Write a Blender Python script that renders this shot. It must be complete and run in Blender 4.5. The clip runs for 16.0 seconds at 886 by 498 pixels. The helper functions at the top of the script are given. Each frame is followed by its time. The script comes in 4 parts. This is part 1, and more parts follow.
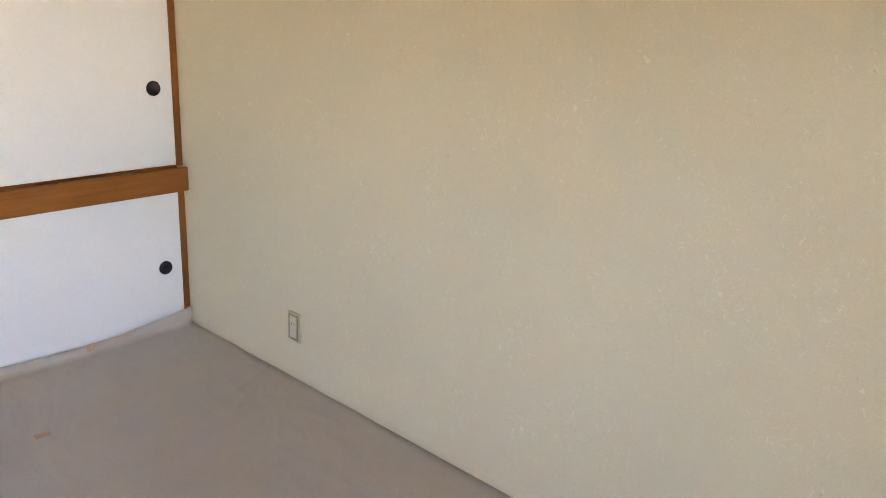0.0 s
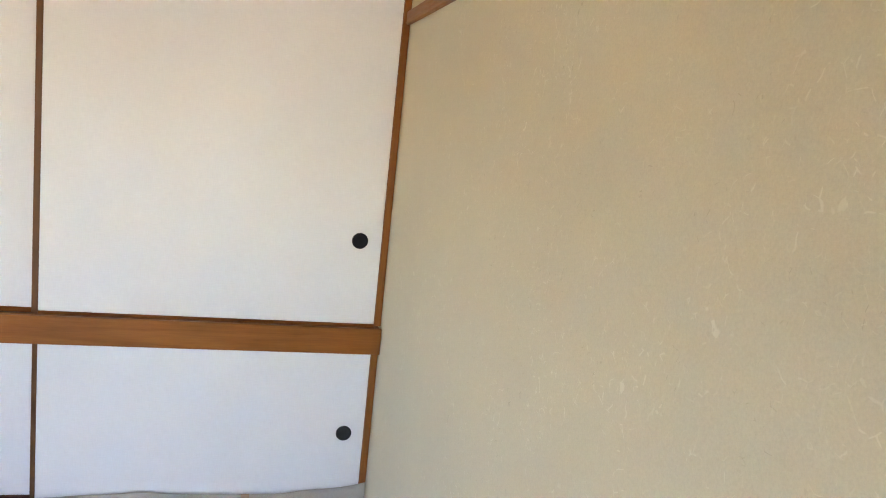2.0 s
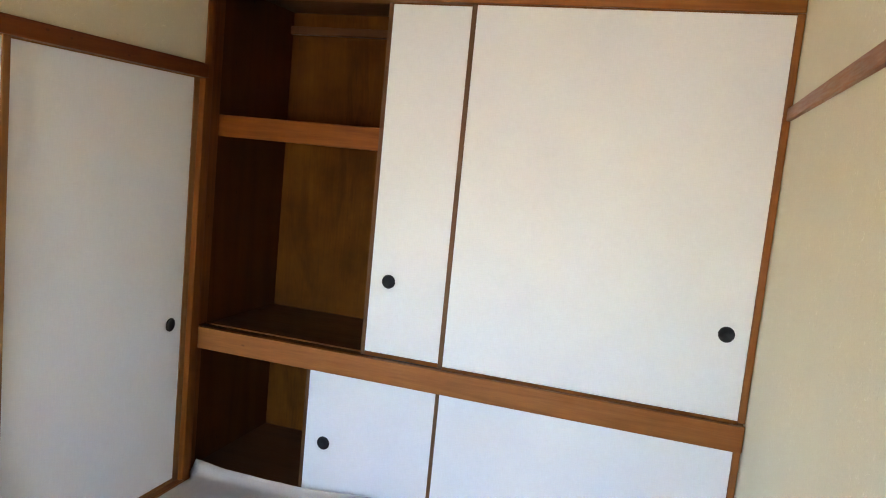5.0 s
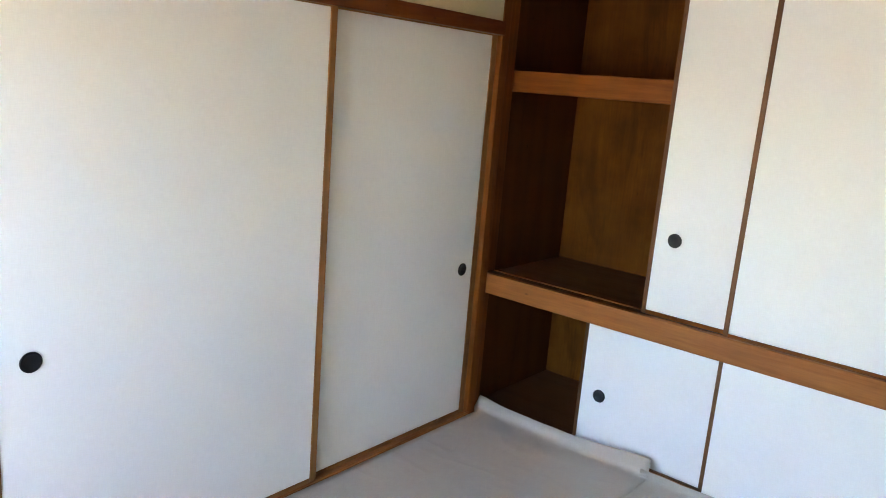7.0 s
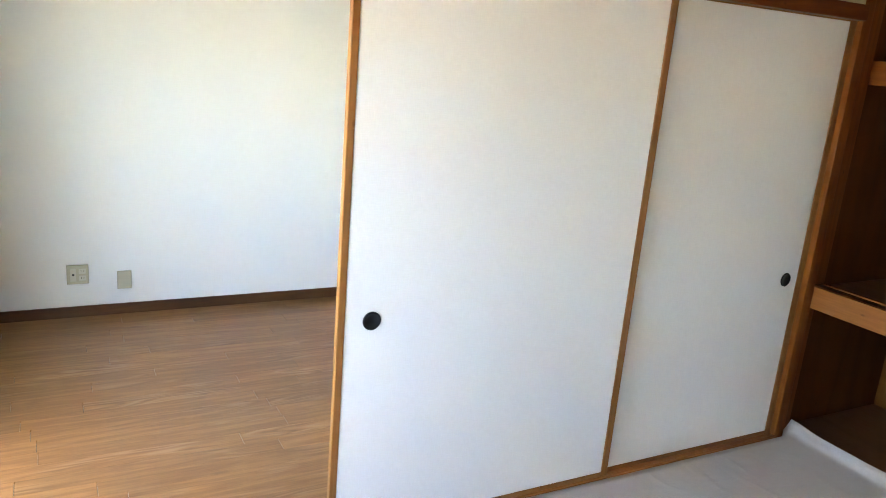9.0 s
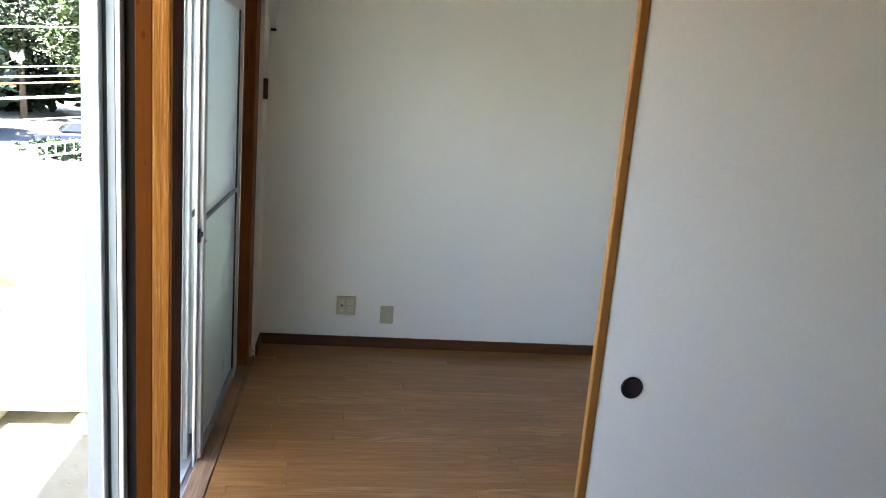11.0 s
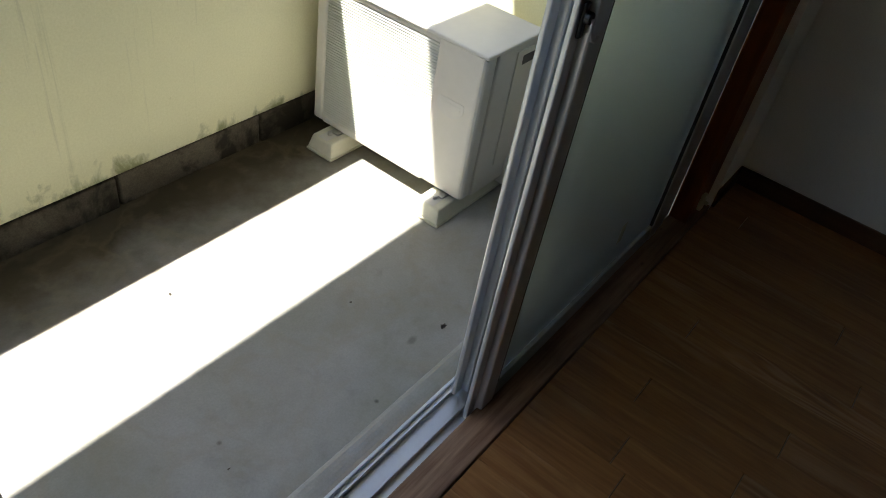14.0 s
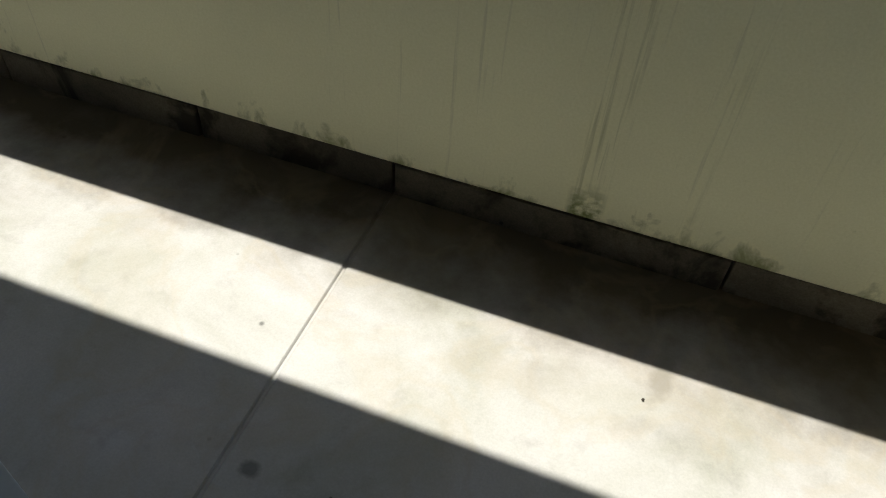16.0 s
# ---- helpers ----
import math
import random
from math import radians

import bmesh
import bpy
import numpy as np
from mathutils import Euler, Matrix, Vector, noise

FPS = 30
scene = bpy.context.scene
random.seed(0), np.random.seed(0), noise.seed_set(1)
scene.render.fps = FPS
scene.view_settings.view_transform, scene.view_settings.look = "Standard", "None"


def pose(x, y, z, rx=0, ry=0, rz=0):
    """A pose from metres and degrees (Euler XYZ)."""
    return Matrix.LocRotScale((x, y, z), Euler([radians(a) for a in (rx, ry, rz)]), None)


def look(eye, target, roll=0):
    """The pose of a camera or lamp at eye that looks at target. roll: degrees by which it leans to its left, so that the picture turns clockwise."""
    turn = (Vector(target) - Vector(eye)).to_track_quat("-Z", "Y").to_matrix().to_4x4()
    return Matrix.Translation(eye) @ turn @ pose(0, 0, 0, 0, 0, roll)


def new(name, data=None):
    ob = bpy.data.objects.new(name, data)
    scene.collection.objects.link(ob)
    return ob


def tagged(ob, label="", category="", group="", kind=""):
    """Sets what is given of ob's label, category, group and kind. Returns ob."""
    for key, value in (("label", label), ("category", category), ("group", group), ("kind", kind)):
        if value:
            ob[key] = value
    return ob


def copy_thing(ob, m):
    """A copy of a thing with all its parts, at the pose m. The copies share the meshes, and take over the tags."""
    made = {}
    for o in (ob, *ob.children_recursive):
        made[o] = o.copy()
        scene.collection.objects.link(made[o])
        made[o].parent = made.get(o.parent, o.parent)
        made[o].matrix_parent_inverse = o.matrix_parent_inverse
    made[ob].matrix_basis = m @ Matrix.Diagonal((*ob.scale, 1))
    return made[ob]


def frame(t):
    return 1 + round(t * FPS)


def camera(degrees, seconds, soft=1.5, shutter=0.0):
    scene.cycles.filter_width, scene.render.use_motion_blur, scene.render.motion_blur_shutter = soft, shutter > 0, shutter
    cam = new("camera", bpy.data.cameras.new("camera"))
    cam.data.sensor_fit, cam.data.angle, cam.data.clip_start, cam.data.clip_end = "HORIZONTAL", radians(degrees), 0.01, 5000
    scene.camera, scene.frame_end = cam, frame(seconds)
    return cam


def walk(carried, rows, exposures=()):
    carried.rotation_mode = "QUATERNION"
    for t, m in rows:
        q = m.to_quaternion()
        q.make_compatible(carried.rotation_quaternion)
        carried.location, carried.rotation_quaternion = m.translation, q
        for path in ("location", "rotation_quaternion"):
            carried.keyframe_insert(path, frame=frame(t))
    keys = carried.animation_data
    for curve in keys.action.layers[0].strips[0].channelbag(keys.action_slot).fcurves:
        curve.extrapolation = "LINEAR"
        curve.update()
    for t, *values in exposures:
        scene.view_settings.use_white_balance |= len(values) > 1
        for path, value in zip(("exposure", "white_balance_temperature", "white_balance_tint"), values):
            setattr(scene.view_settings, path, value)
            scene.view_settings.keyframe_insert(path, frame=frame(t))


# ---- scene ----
cam = camera(61.3, 16.0, soft=1.0)
PATH = [
    (0, (0.673, -2.754, 1.37), (2.13, -1.529, 0.755), 3.2),
    (0.5, (1.068, -2.726, 1.443), (2.317, -1.334, 0.735), 5.1),
    (1, (1.428, -2.653, 1.394), (2.429, -1.054, 0.73), 3.7),
    (1.5, (1.723, -2.625, 1.436), (2.479, -0.836, 0.959), 5.5),
    (2, (1.802, -2.636, 1.463), (2.287, -0.724, 1.13), 6.3),
    (2.5, (1.81, -2.752, 1.443), (2.061, -0.78, 1.221), 6.2),
    (3, (1.909, -2.8, 1.486), (1.852, -0.807, 1.322), 4.6),
    (3.5, (1.912, -2.802, 1.504), (1.606, -0.826, 1.454), 3.8),
    (3.7, (1.925, -2.8, 1.505), (1.539, -0.838, 1.478), 4.1),
    (5.8, (1.971, -2.84, 1.551), (1.169, -1.048, 1.171), 5.4),
    (6, (2.019, -2.812, 1.547), (1.115, -1.07, 1.161), 5.1),
    (6.5, (2.005, -2.824, 1.545), (0.928, -1.188, 1.14), 4.7),
    (7, (1.991, -2.835, 1.548), (0.755, -1.322, 1.12), 4.7),
    (7.5, (1.964, -2.851, 1.539), (0.598, -1.459, 1.096), 5.1),
    (8, (1.952, -2.868, 1.545), (0.447, -1.637, 1.076), 5.2),
    (8.5, (1.936, -2.89, 1.535), (0.324, -1.81, 1.048), 5.5),
    (9, (1.926, -2.904, 1.532), (0.226, -1.979, 1.024), 4.8),
    (9.5, (1.916, -2.91, 1.529), (0.133, -2.16, 1.022), 4.3),
    (10, (1.899, -2.919, 1.513), (0.045, -2.353, 1.018), 4.0),
    (10.2, (1.874, -2.895, 1.482), (-0.006, -2.405, 1.006), 4.3),
    (12.3, (1.108, -2.797, 1.427), (-0.812, -2.861, 0.87), 1.8),
    (12.5, (0.959, -2.802, 1.415), (-0.936, -2.944, 0.795), 1.1),
    (13, (0.569, -2.854, 1.342), (-1.208, -3.198, 0.492), 2.8),
    (13.3, (0.38, -2.883, 1.309), (-1.31, -3.343, 0.342), 2.3),
    (13.5, (0.232, -2.878, 1.299), (-1.372, -3.421, 0.234), 5.3),
    (13.7, (0.115, -2.908, 1.276), (-1.417, -3.519, 0.144), 9.8),
    (14, (-0.061, -2.932, 1.271), (-1.359, -3.715, -0.034), 11.0),
    (14.5, (-0.288, -3.017, 1.24), (-1.238, -4.014, -0.21), 12.2),
    (15, (-0.497, -3.063, 1.158), (-1.092, -4.207, -0.371), 17.3),
    (15.5, (-0.6, -3.154, 1.199), (-0.712, -4.453, -0.318), 9.8),
    (16, (-0.684, -3.207, 1.169), (-0.275, -4.521, -0.282), 4.5),
]
EXPOSURES = [(0, 5.58, 7300, 25), (1.1, 5.72, 7150, 23), (1.5, 5.56, 7050, 22), (2.0, 5.68, 6900, 20), (2.5, 5.88, 6750, 19), (3.5, 5.83, 6750, 18), (5.8, 5.83, 6400, 17), (8, 6.03, 6400, 13), (9, 6.13, 6400, 13), (9.5, 5.91, 6400, 13), (10, 5.43, 6250, 12), (12.5, 4.73, 6600, 12), (13.15, 4.53, 6550, 11), (13.5, 3.4, 6250, 11), (14, 2.45, 6350, 10), (14.5, 1.83, 6250, 11), (15, 1.35, 6300, 10), (15.5, 1.1, 6150, 10), (16, 1.05, 6250, 10)]
walk(cam, [(t, look(eye, aim, roll)) for t, eye, aim, roll in PATH], EXPOSURES)

# ---- world, sun ----
SUN_WAY = Vector((0.26, -0.24, 1.0)).normalized()
world = bpy.data.worlds.new("world")
scene.world = world
world.use_nodes = True
sky = world.node_tree.nodes.new("ShaderNodeTexSky")
sky.sky_type = "NISHITA"
sky.sun_disc = False
sky.sun_elevation = math.asin(SUN_WAY.z)
sky.sun_rotation = radians(133)
background = world.node_tree.nodes["Background"]
background.inputs[1].default_value = 0.08
world.node_tree.links.new(sky.outputs[0], background.inputs[0])
lamp = bpy.data.lights.new("sun", "SUN")
lamp.energy, lamp.angle, lamp.color = 5.0, radians(0.53), (1.0, 0.95, 0.87)
sun = new("sun", lamp)
sun.matrix_world = look(SUN_WAY * 30, (0, 0, 0))


# ---- materials ----
def nodes_of(name, rough=0.6, metal=0.0):
    m = bpy.data.materials.new(name)
    m.use_nodes = True
    nt = m.node_tree
    p = nt.nodes["Principled BSDF"]
    p.inputs["Roughness"].default_value = rough
    p.inputs["Metallic"].default_value = metal
    p.inputs["Specular IOR Level"].default_value = 0.5 if rough < 0.28 or rough > 0.9 else 0.36
    return m, nt, p


def node(nt, kind, **values):
    n = nt.nodes.new("ShaderNode" + kind)
    for key, value in values.items():
        n.inputs[key.replace("_", " ")].default_value = value
    return n


def coords(nt, scale=(1, 1, 1), shift=False):
    """Object coordinates in metres, stretched; shift: another stretch of the pattern for each object."""
    tc = nt.nodes.new("ShaderNodeTexCoord")
    mp = node(nt, "Mapping", Scale=scale)
    nt.links.new(tc.outputs["Object"], mp.inputs["Vector"])
    if shift:
        info = nt.nodes.new("ShaderNodeObjectInfo")
        mul = nt.nodes.new("ShaderNodeMath")
        mul.operation = "MULTIPLY"
        mul.inputs[1].default_value = 37.0
        nt.links.new(info.outputs["Random"], mul.inputs[0])
        nt.links.new(mul.outputs[0], mp.inputs["Location"])
    return mp.outputs[0]


def noise_of(nt, vec, scale, detail=4.0, rough=0.55, distort=0.0):
    n = node(nt, "TexNoise", Scale=scale, Detail=detail, Roughness=rough, Distortion=distort)
    nt.links.new(vec, n.inputs["Vector"])
    return n.outputs["Fac"]


def ramp(nt, fac, *stops):
    r = nt.nodes.new("ShaderNodeValToRGB")
    e = r.color_ramp.elements
    while len(e) < len(stops):
        e.new(0.5)
    for el, (pos, col) in zip(e, stops):
        el.position = pos
        el.color = (*col, 1) if isinstance(col, tuple) else (col, col, col, 1)
    nt.links.new(fac, r.inputs[0])
    return r.outputs[0]


def mix(nt, fac, a, b, how="MIX"):
    m = nt.nodes.new("ShaderNodeMix")
    m.data_type, m.blend_type = "RGBA", how
    for sock, val in ((m.inputs[0], fac), (m.inputs[6], a), (m.inputs[7], b)):
        if isinstance(val, bpy.types.NodeSocket):
            nt.links.new(val, sock)
        elif isinstance(val, tuple):
            sock.default_value = (*val, 1)
        else:
            sock.default_value = val
    return m.outputs[2]


def maths(nt, how, a, b=0.0):
    m = nt.nodes.new("ShaderNodeMath")
    m.operation = how
    for sock, val in ((m.inputs[0], a), (m.inputs[1], b)):
        if isinstance(val, bpy.types.NodeSocket):
            nt.links.new(val, sock)
        else:
            sock.default_value = val
    return m.outputs[0]


def bump(nt, p, height, strength=0.2, dist=0.002):
    b = node(nt, "Bump", Strength=strength, Distance=dist)
    nt.links.new(height, b.inputs["Height"])
    nt.links.new(b.outputs[0], p.inputs["Normal"])


def wood(name, dark, light, axis, rough=0.42, fine=1.0, figure=1.0, gloss=0.36, blot=0.35, runs=0.0):
    """Varnished wood whose grain runs along an axis (0, 1, 2)."""
    m, nt, p = nodes_of(name, rough)
    p.inputs["Specular IOR Level"].default_value = gloss
    s = [1.0, 1.0, 1.0]
    s[axis] = 0.06
    v = coords(nt, tuple(s), True)
    big = noise_of(nt, v, 9 * figure, 3, 0.5, 1.2)
    rings = maths(nt, "FRACT", maths(nt, "MULTIPLY", big, 5.0))
    rings = maths(nt, "ABSOLUTE", maths(nt, "SUBTRACT", rings, 0.5))
    fibre = noise_of(nt, v, 160 * fine, 5, 0.65)
    tone = maths(nt, "ADD", maths(nt, "MULTIPLY", rings, 0.6), maths(nt, "MULTIPLY", fibre, 0.8))
    col = ramp(nt, tone, (0.25, dark), (0.85, light))
    stain = noise_of(nt, coords(nt, (1, 1, 1), True), 5, 3)
    col = mix(nt, blot, col, ramp(nt, stain, (0.3, 0.55), (0.7, 1.0)), "MULTIPLY")
    if runs:
        # dark water runs, sharp on one side
        way = [3.0, 3.0, 3.0]
        way[axis] = 0.7
        wet = noise_of(nt, coords(nt, tuple(way), True), 1.0, 5, 0.6, 0.9)
        wet = ramp(nt, wet, (0.5, 0.0), (0.57, 1.0), (0.6, 0.35), (0.75, 0.1))
        col = mix(nt, maths(nt, "MULTIPLY", wet, runs), col, tuple(c * 0.3 for c in dark))
    # sparse nail marks and pin knots
    sp = [1.0, 1.0, 1.0]
    sp[axis] = 0.5
    vor = node(nt, "TexVoronoi", Scale=13.0)
    nt.links.new(coords(nt, tuple(sp), True), vor.inputs["Vector"])
    col = mix(nt, ramp(nt, vor.outputs["Distance"], (0.035, 0.55), (0.075, 0.0)), col, tuple(c * 0.35 for c in dark))
    nt.links.new(col, p.inputs["Base Color"])
    nt.links.new(ramp(nt, fibre, (0.3, rough - 0.1), (0.7, rough + 0.12)), p.inputs["Roughness"])
    bump(nt, p, fibre, 0.12, 0.001)
    return m


def plain(name, col, rough=0.5, metal=0.0, vary=0.08, grain=60.0, relief=0.05):
    m, nt, p = nodes_of(name, rough, metal)
    n1 = noise_of(nt, coords(nt, (1, 1, 1), True), 6, 4)
    n2 = noise_of(nt, coords(nt, (1, 1, 1), True), grain, 3)
    f = maths(nt, "ADD", maths(nt, "MULTIPLY", n1, 0.6), maths(nt, "MULTIPLY", n2, 0.4))
    lo = tuple(c * (1 - vary) for c in col)
    hi = tuple(min(c * (1 + vary), 0.95) for c in col)
    nt.links.new(ramp(nt, f, (0.3, lo), (0.7, hi)), p.inputs["Base Color"])
    bump(nt, p, n2, relief, 0.001)
    return m


def paper_material():
    m, nt, p = nodes_of("fusuma_paper", 0.9)
    v = coords(nt)
    weave_x = noise_of(nt, coords(nt, (1, 1, 0.08)), 420, 2)
    weave_z = noise_of(nt, coords(nt, (0.08, 0.08, 1)), 420, 2)
    blot = noise_of(nt, v, 2.2, 4)
    f = maths(nt, "ADD", maths(nt, "MULTIPLY", weave_x, 0.5), maths(nt, "MULTIPLY", weave_z, 0.5))
    col = ramp(nt, f, (0.3, (0.8, 0.795, 0.785)), (0.7, (0.865, 0.86, 0.85)))
    col = mix(nt, 0.3, col, ramp(nt, blot, (0.3, 0.93), (0.7, 1.0)), "MULTIPLY")
    nt.links.new(col, p.inputs["Base Color"])
    bump(nt, p, f, 0.12, 0.0006)
    return m


def cloth_wall_material():
    """Greenish beige clay-look wall cloth with strewn straw fibres."""
    m, nt, p = nodes_of("straw_wall_cloth", 0.95)
    v = coords(nt)
    sand = noise_of(nt, v, 330, 4, 0.7)
    blot = noise_of(nt, v, 1.7, 4)
    col = ramp(nt, sand, (0.28, (0.638, 0.567, 0.392)), (0.72, (0.716, 0.644, 0.458)))
    col = mix(nt, 0.5, col, ramp(nt, blot, (0.3, 0.9), (0.7, 1.0)), "MULTIPLY")
    height = sand
    for scale, keep, tone, off in ((30.0, 0.55, (0.88, 0.83, 0.66), 0.0), (45.0, 0.63, (0.4, 0.32, 0.18), 5.0), (40.0, 0.57, (0.86, 0.81, 0.62), 9.0)):
        mp = node(nt, "Mapping", Location=(off, off, off))
        nt.links.new(v, mp.inputs[0])
        wob = node(nt, "TexNoise", Scale=14.0, Detail=2.0)
        nt.links.new(mp.outputs[0], wob.inputs["Vector"])
        bent = mix(nt, 0.06, mp.outputs[0], wob.outputs["Color"], "ADD")
        vor = node(nt, "TexVoronoi", Scale=scale)
        vor.feature = "DISTANCE_TO_EDGE"
        nt.links.new(bent, vor.inputs["Vector"])
        line = ramp(nt, vor.outputs["Distance"], (0.012, 1.0), (0.03, 0.0))
        some = ramp(nt, noise_of(nt, mp.outputs[0], 64, 1), (keep - 0.01, 0.0), (keep + 0.03, 1.0))
        tuft = ramp(nt, noise_of(nt, mp.outputs[0], 9, 2), (0.47, 0.05), (0.62, 1.0))
        mask = maths(nt, "MULTIPLY", maths(nt, "MULTIPLY", line, some), tuft)
        col = mix(nt, maths(nt, "MULTIPLY", mask, 0.38), col, tone)
        height = maths(nt, "ADD", height, maths(nt, "MULTIPLY", mask, 1.2))
    nt.links.new(col, p.inputs["Base Color"])
    bump(nt, p, height, 0.18, 0.0012)
    return m


def white_paper_material():
    m, nt, p = nodes_of("white_wallpaper", 0.85)
    v = coords(nt)
    f = noise_of(nt, v, 260, 3, 0.6)
    blot = noise_of(nt, v, 1.3, 4)
    col = ramp(nt, f, (0.3, (0.795, 0.782, 0.72)), (0.7, (0.855, 0.843, 0.785)))
    col = mix(nt, 0.4, col, ramp(nt, blot, (0.3, 0.93), (0.7, 1.0)), "MULTIPLY")
    nt.links.new(col, p.inputs["Base Color"])
    bump(nt, p, f, 0.2, 0.0008)
    return m


def kraft_material():
    m, nt, p = nodes_of("grey_brown_kraft_paper", 0.38)
    v = coords(nt)
    fibre = noise_of(nt, v, 240, 4, 0.7)
    blot = noise_of(nt, v, 2.6, 5, 0.6)
    fold = noise_of(nt, coords(nt, (1, 0.6, 1)), 4.5, 4, 0.45, 1.4)
    col = ramp(nt, fibre, (0.3, (0.44, 0.392, 0.325)), (0.7, (0.52, 0.472, 0.4)))
    col = mix(nt, 0.6, col, ramp(nt, blot, (0.3, 0.86), (0.7, 1.0)), "MULTIPLY")
    nt.links.new(col, p.inputs["Base Color"])
    nt.links.new(ramp(nt, blot, (0.35, 0.34), (0.7, 0.5)), p.inputs["Roughness"])
    # long shallow pulls and small dents
    pull_way = noise_of(nt, coords(nt, (0.7, 1.2, 1)), 1.9, 2, 0.4, 1.2)
    ridge = maths(nt, "ABSOLUTE", maths(nt, "SUBTRACT", pull_way, 0.5))
    rise = maths(nt, "ADD", maths(nt, "ADD", maths(nt, "MULTIPLY", fold, 0.7), maths(nt, "MULTIPLY", ramp(nt, ridge, (0.0, 1.0), (0.09, 0.0)), 0.16)), maths(nt, "MULTIPLY", fibre, 0.05))
    bump(nt, p, rise, 0.7, 0.022)
    return m


def plank_material():
    m, nt, p = nodes_of("oak_print_flooring", 0.3)
    p.inputs["Specular IOR Level"].default_value = 0.38
    v = coords(nt, (1, 0.06, 1), True)
    big = noise_of(nt, v, 20, 2, 0.45, 0.8)
    rings = maths(nt, "ABSOLUTE", maths(nt, "SUBTRACT", maths(nt, "FRACT", maths(nt, "MULTIPLY", big, 3.0)), 0.5))
    fibre = noise_of(nt, v, 170, 4, 0.6)
    tone = maths(nt, "ADD", maths(nt, "MULTIPLY", rings, 0.5), maths(nt, "MULTIPLY", fibre, 0.6))
    col = ramp(nt, tone, (0.25, (0.235, 0.1, 0.029)), (0.75, (0.415, 0.205, 0.069)))
    figure = noise_of(nt, coords(nt, (1, 0.11, 1), True), 15, 2, 0.4, 0.9)
    loops = maths(nt, "ABSOLUTE", maths(nt, "SUBTRACT", maths(nt, "FRACT", maths(nt, "MULTIPLY", figure, 6.0)), 0.5))
    where = ramp(nt, noise_of(nt, coords(nt, (1, 0.3, 1), True), 7, 2), (0.52, 0.0), (0.66, 1.0))
    col = mix(nt, maths(nt, "MULTIPLY", maths(nt, "MULTIPLY", ramp(nt, loops, (0.06, 1.0), (0.3, 0.0)), where), 0.28), col, (0.56, 0.37, 0.22))
    col = mix(nt, maths(nt, "MULTIPLY", maths(nt, "MULTIPLY", ramp(nt, loops, (0.38, 0.0), (0.47, 1.0)), where), 0.4), col, (0.11, 0.05, 0.018))
    info = nt.nodes.new("ShaderNodeObjectInfo")
    col = mix(nt, 0.6, col, ramp(nt, info.outputs["Random"], (0.0, 0.62), (1.0, 1.0)), "MULTIPLY")
    nt.links.new(col, p.inputs["Base Color"])
    nt.links.new(ramp(nt, noise_of(nt, coords(nt), 9, 4), (0.3, 0.29), (0.7, 0.31)), p.inputs["Roughness"])
    bump(nt, p, fibre, 0.05, 0.0006)
    return m


def ceiling_board_material():
    m, nt, p = nodes_of("ceiling_board_veneer", 0.55)
    v = coords(nt, (1, 0.05, 1))
    big = noise_of(nt, v, 7, 3, 0.5, 0.8)
    rings = maths(nt, "ABSOLUTE", maths(nt, "SUBTRACT", maths(nt, "FRACT", maths(nt, "MULTIPLY", big, 8.0)), 0.5))
    fibre = noise_of(nt, v, 180, 4, 0.6)
    tone = maths(nt, "ADD", maths(nt, "MULTIPLY", rings, 0.5), maths(nt, "MULTIPLY", fibre, 0.6))
    col = ramp(nt, tone, (0.2, (0.5, 0.275, 0.1)), (0.8, (0.63, 0.37, 0.155)))
    nt.links.new(col, p.inputs["Base Color"])
    bump(nt, p, fibre, 0.06, 0.0006)
    return m


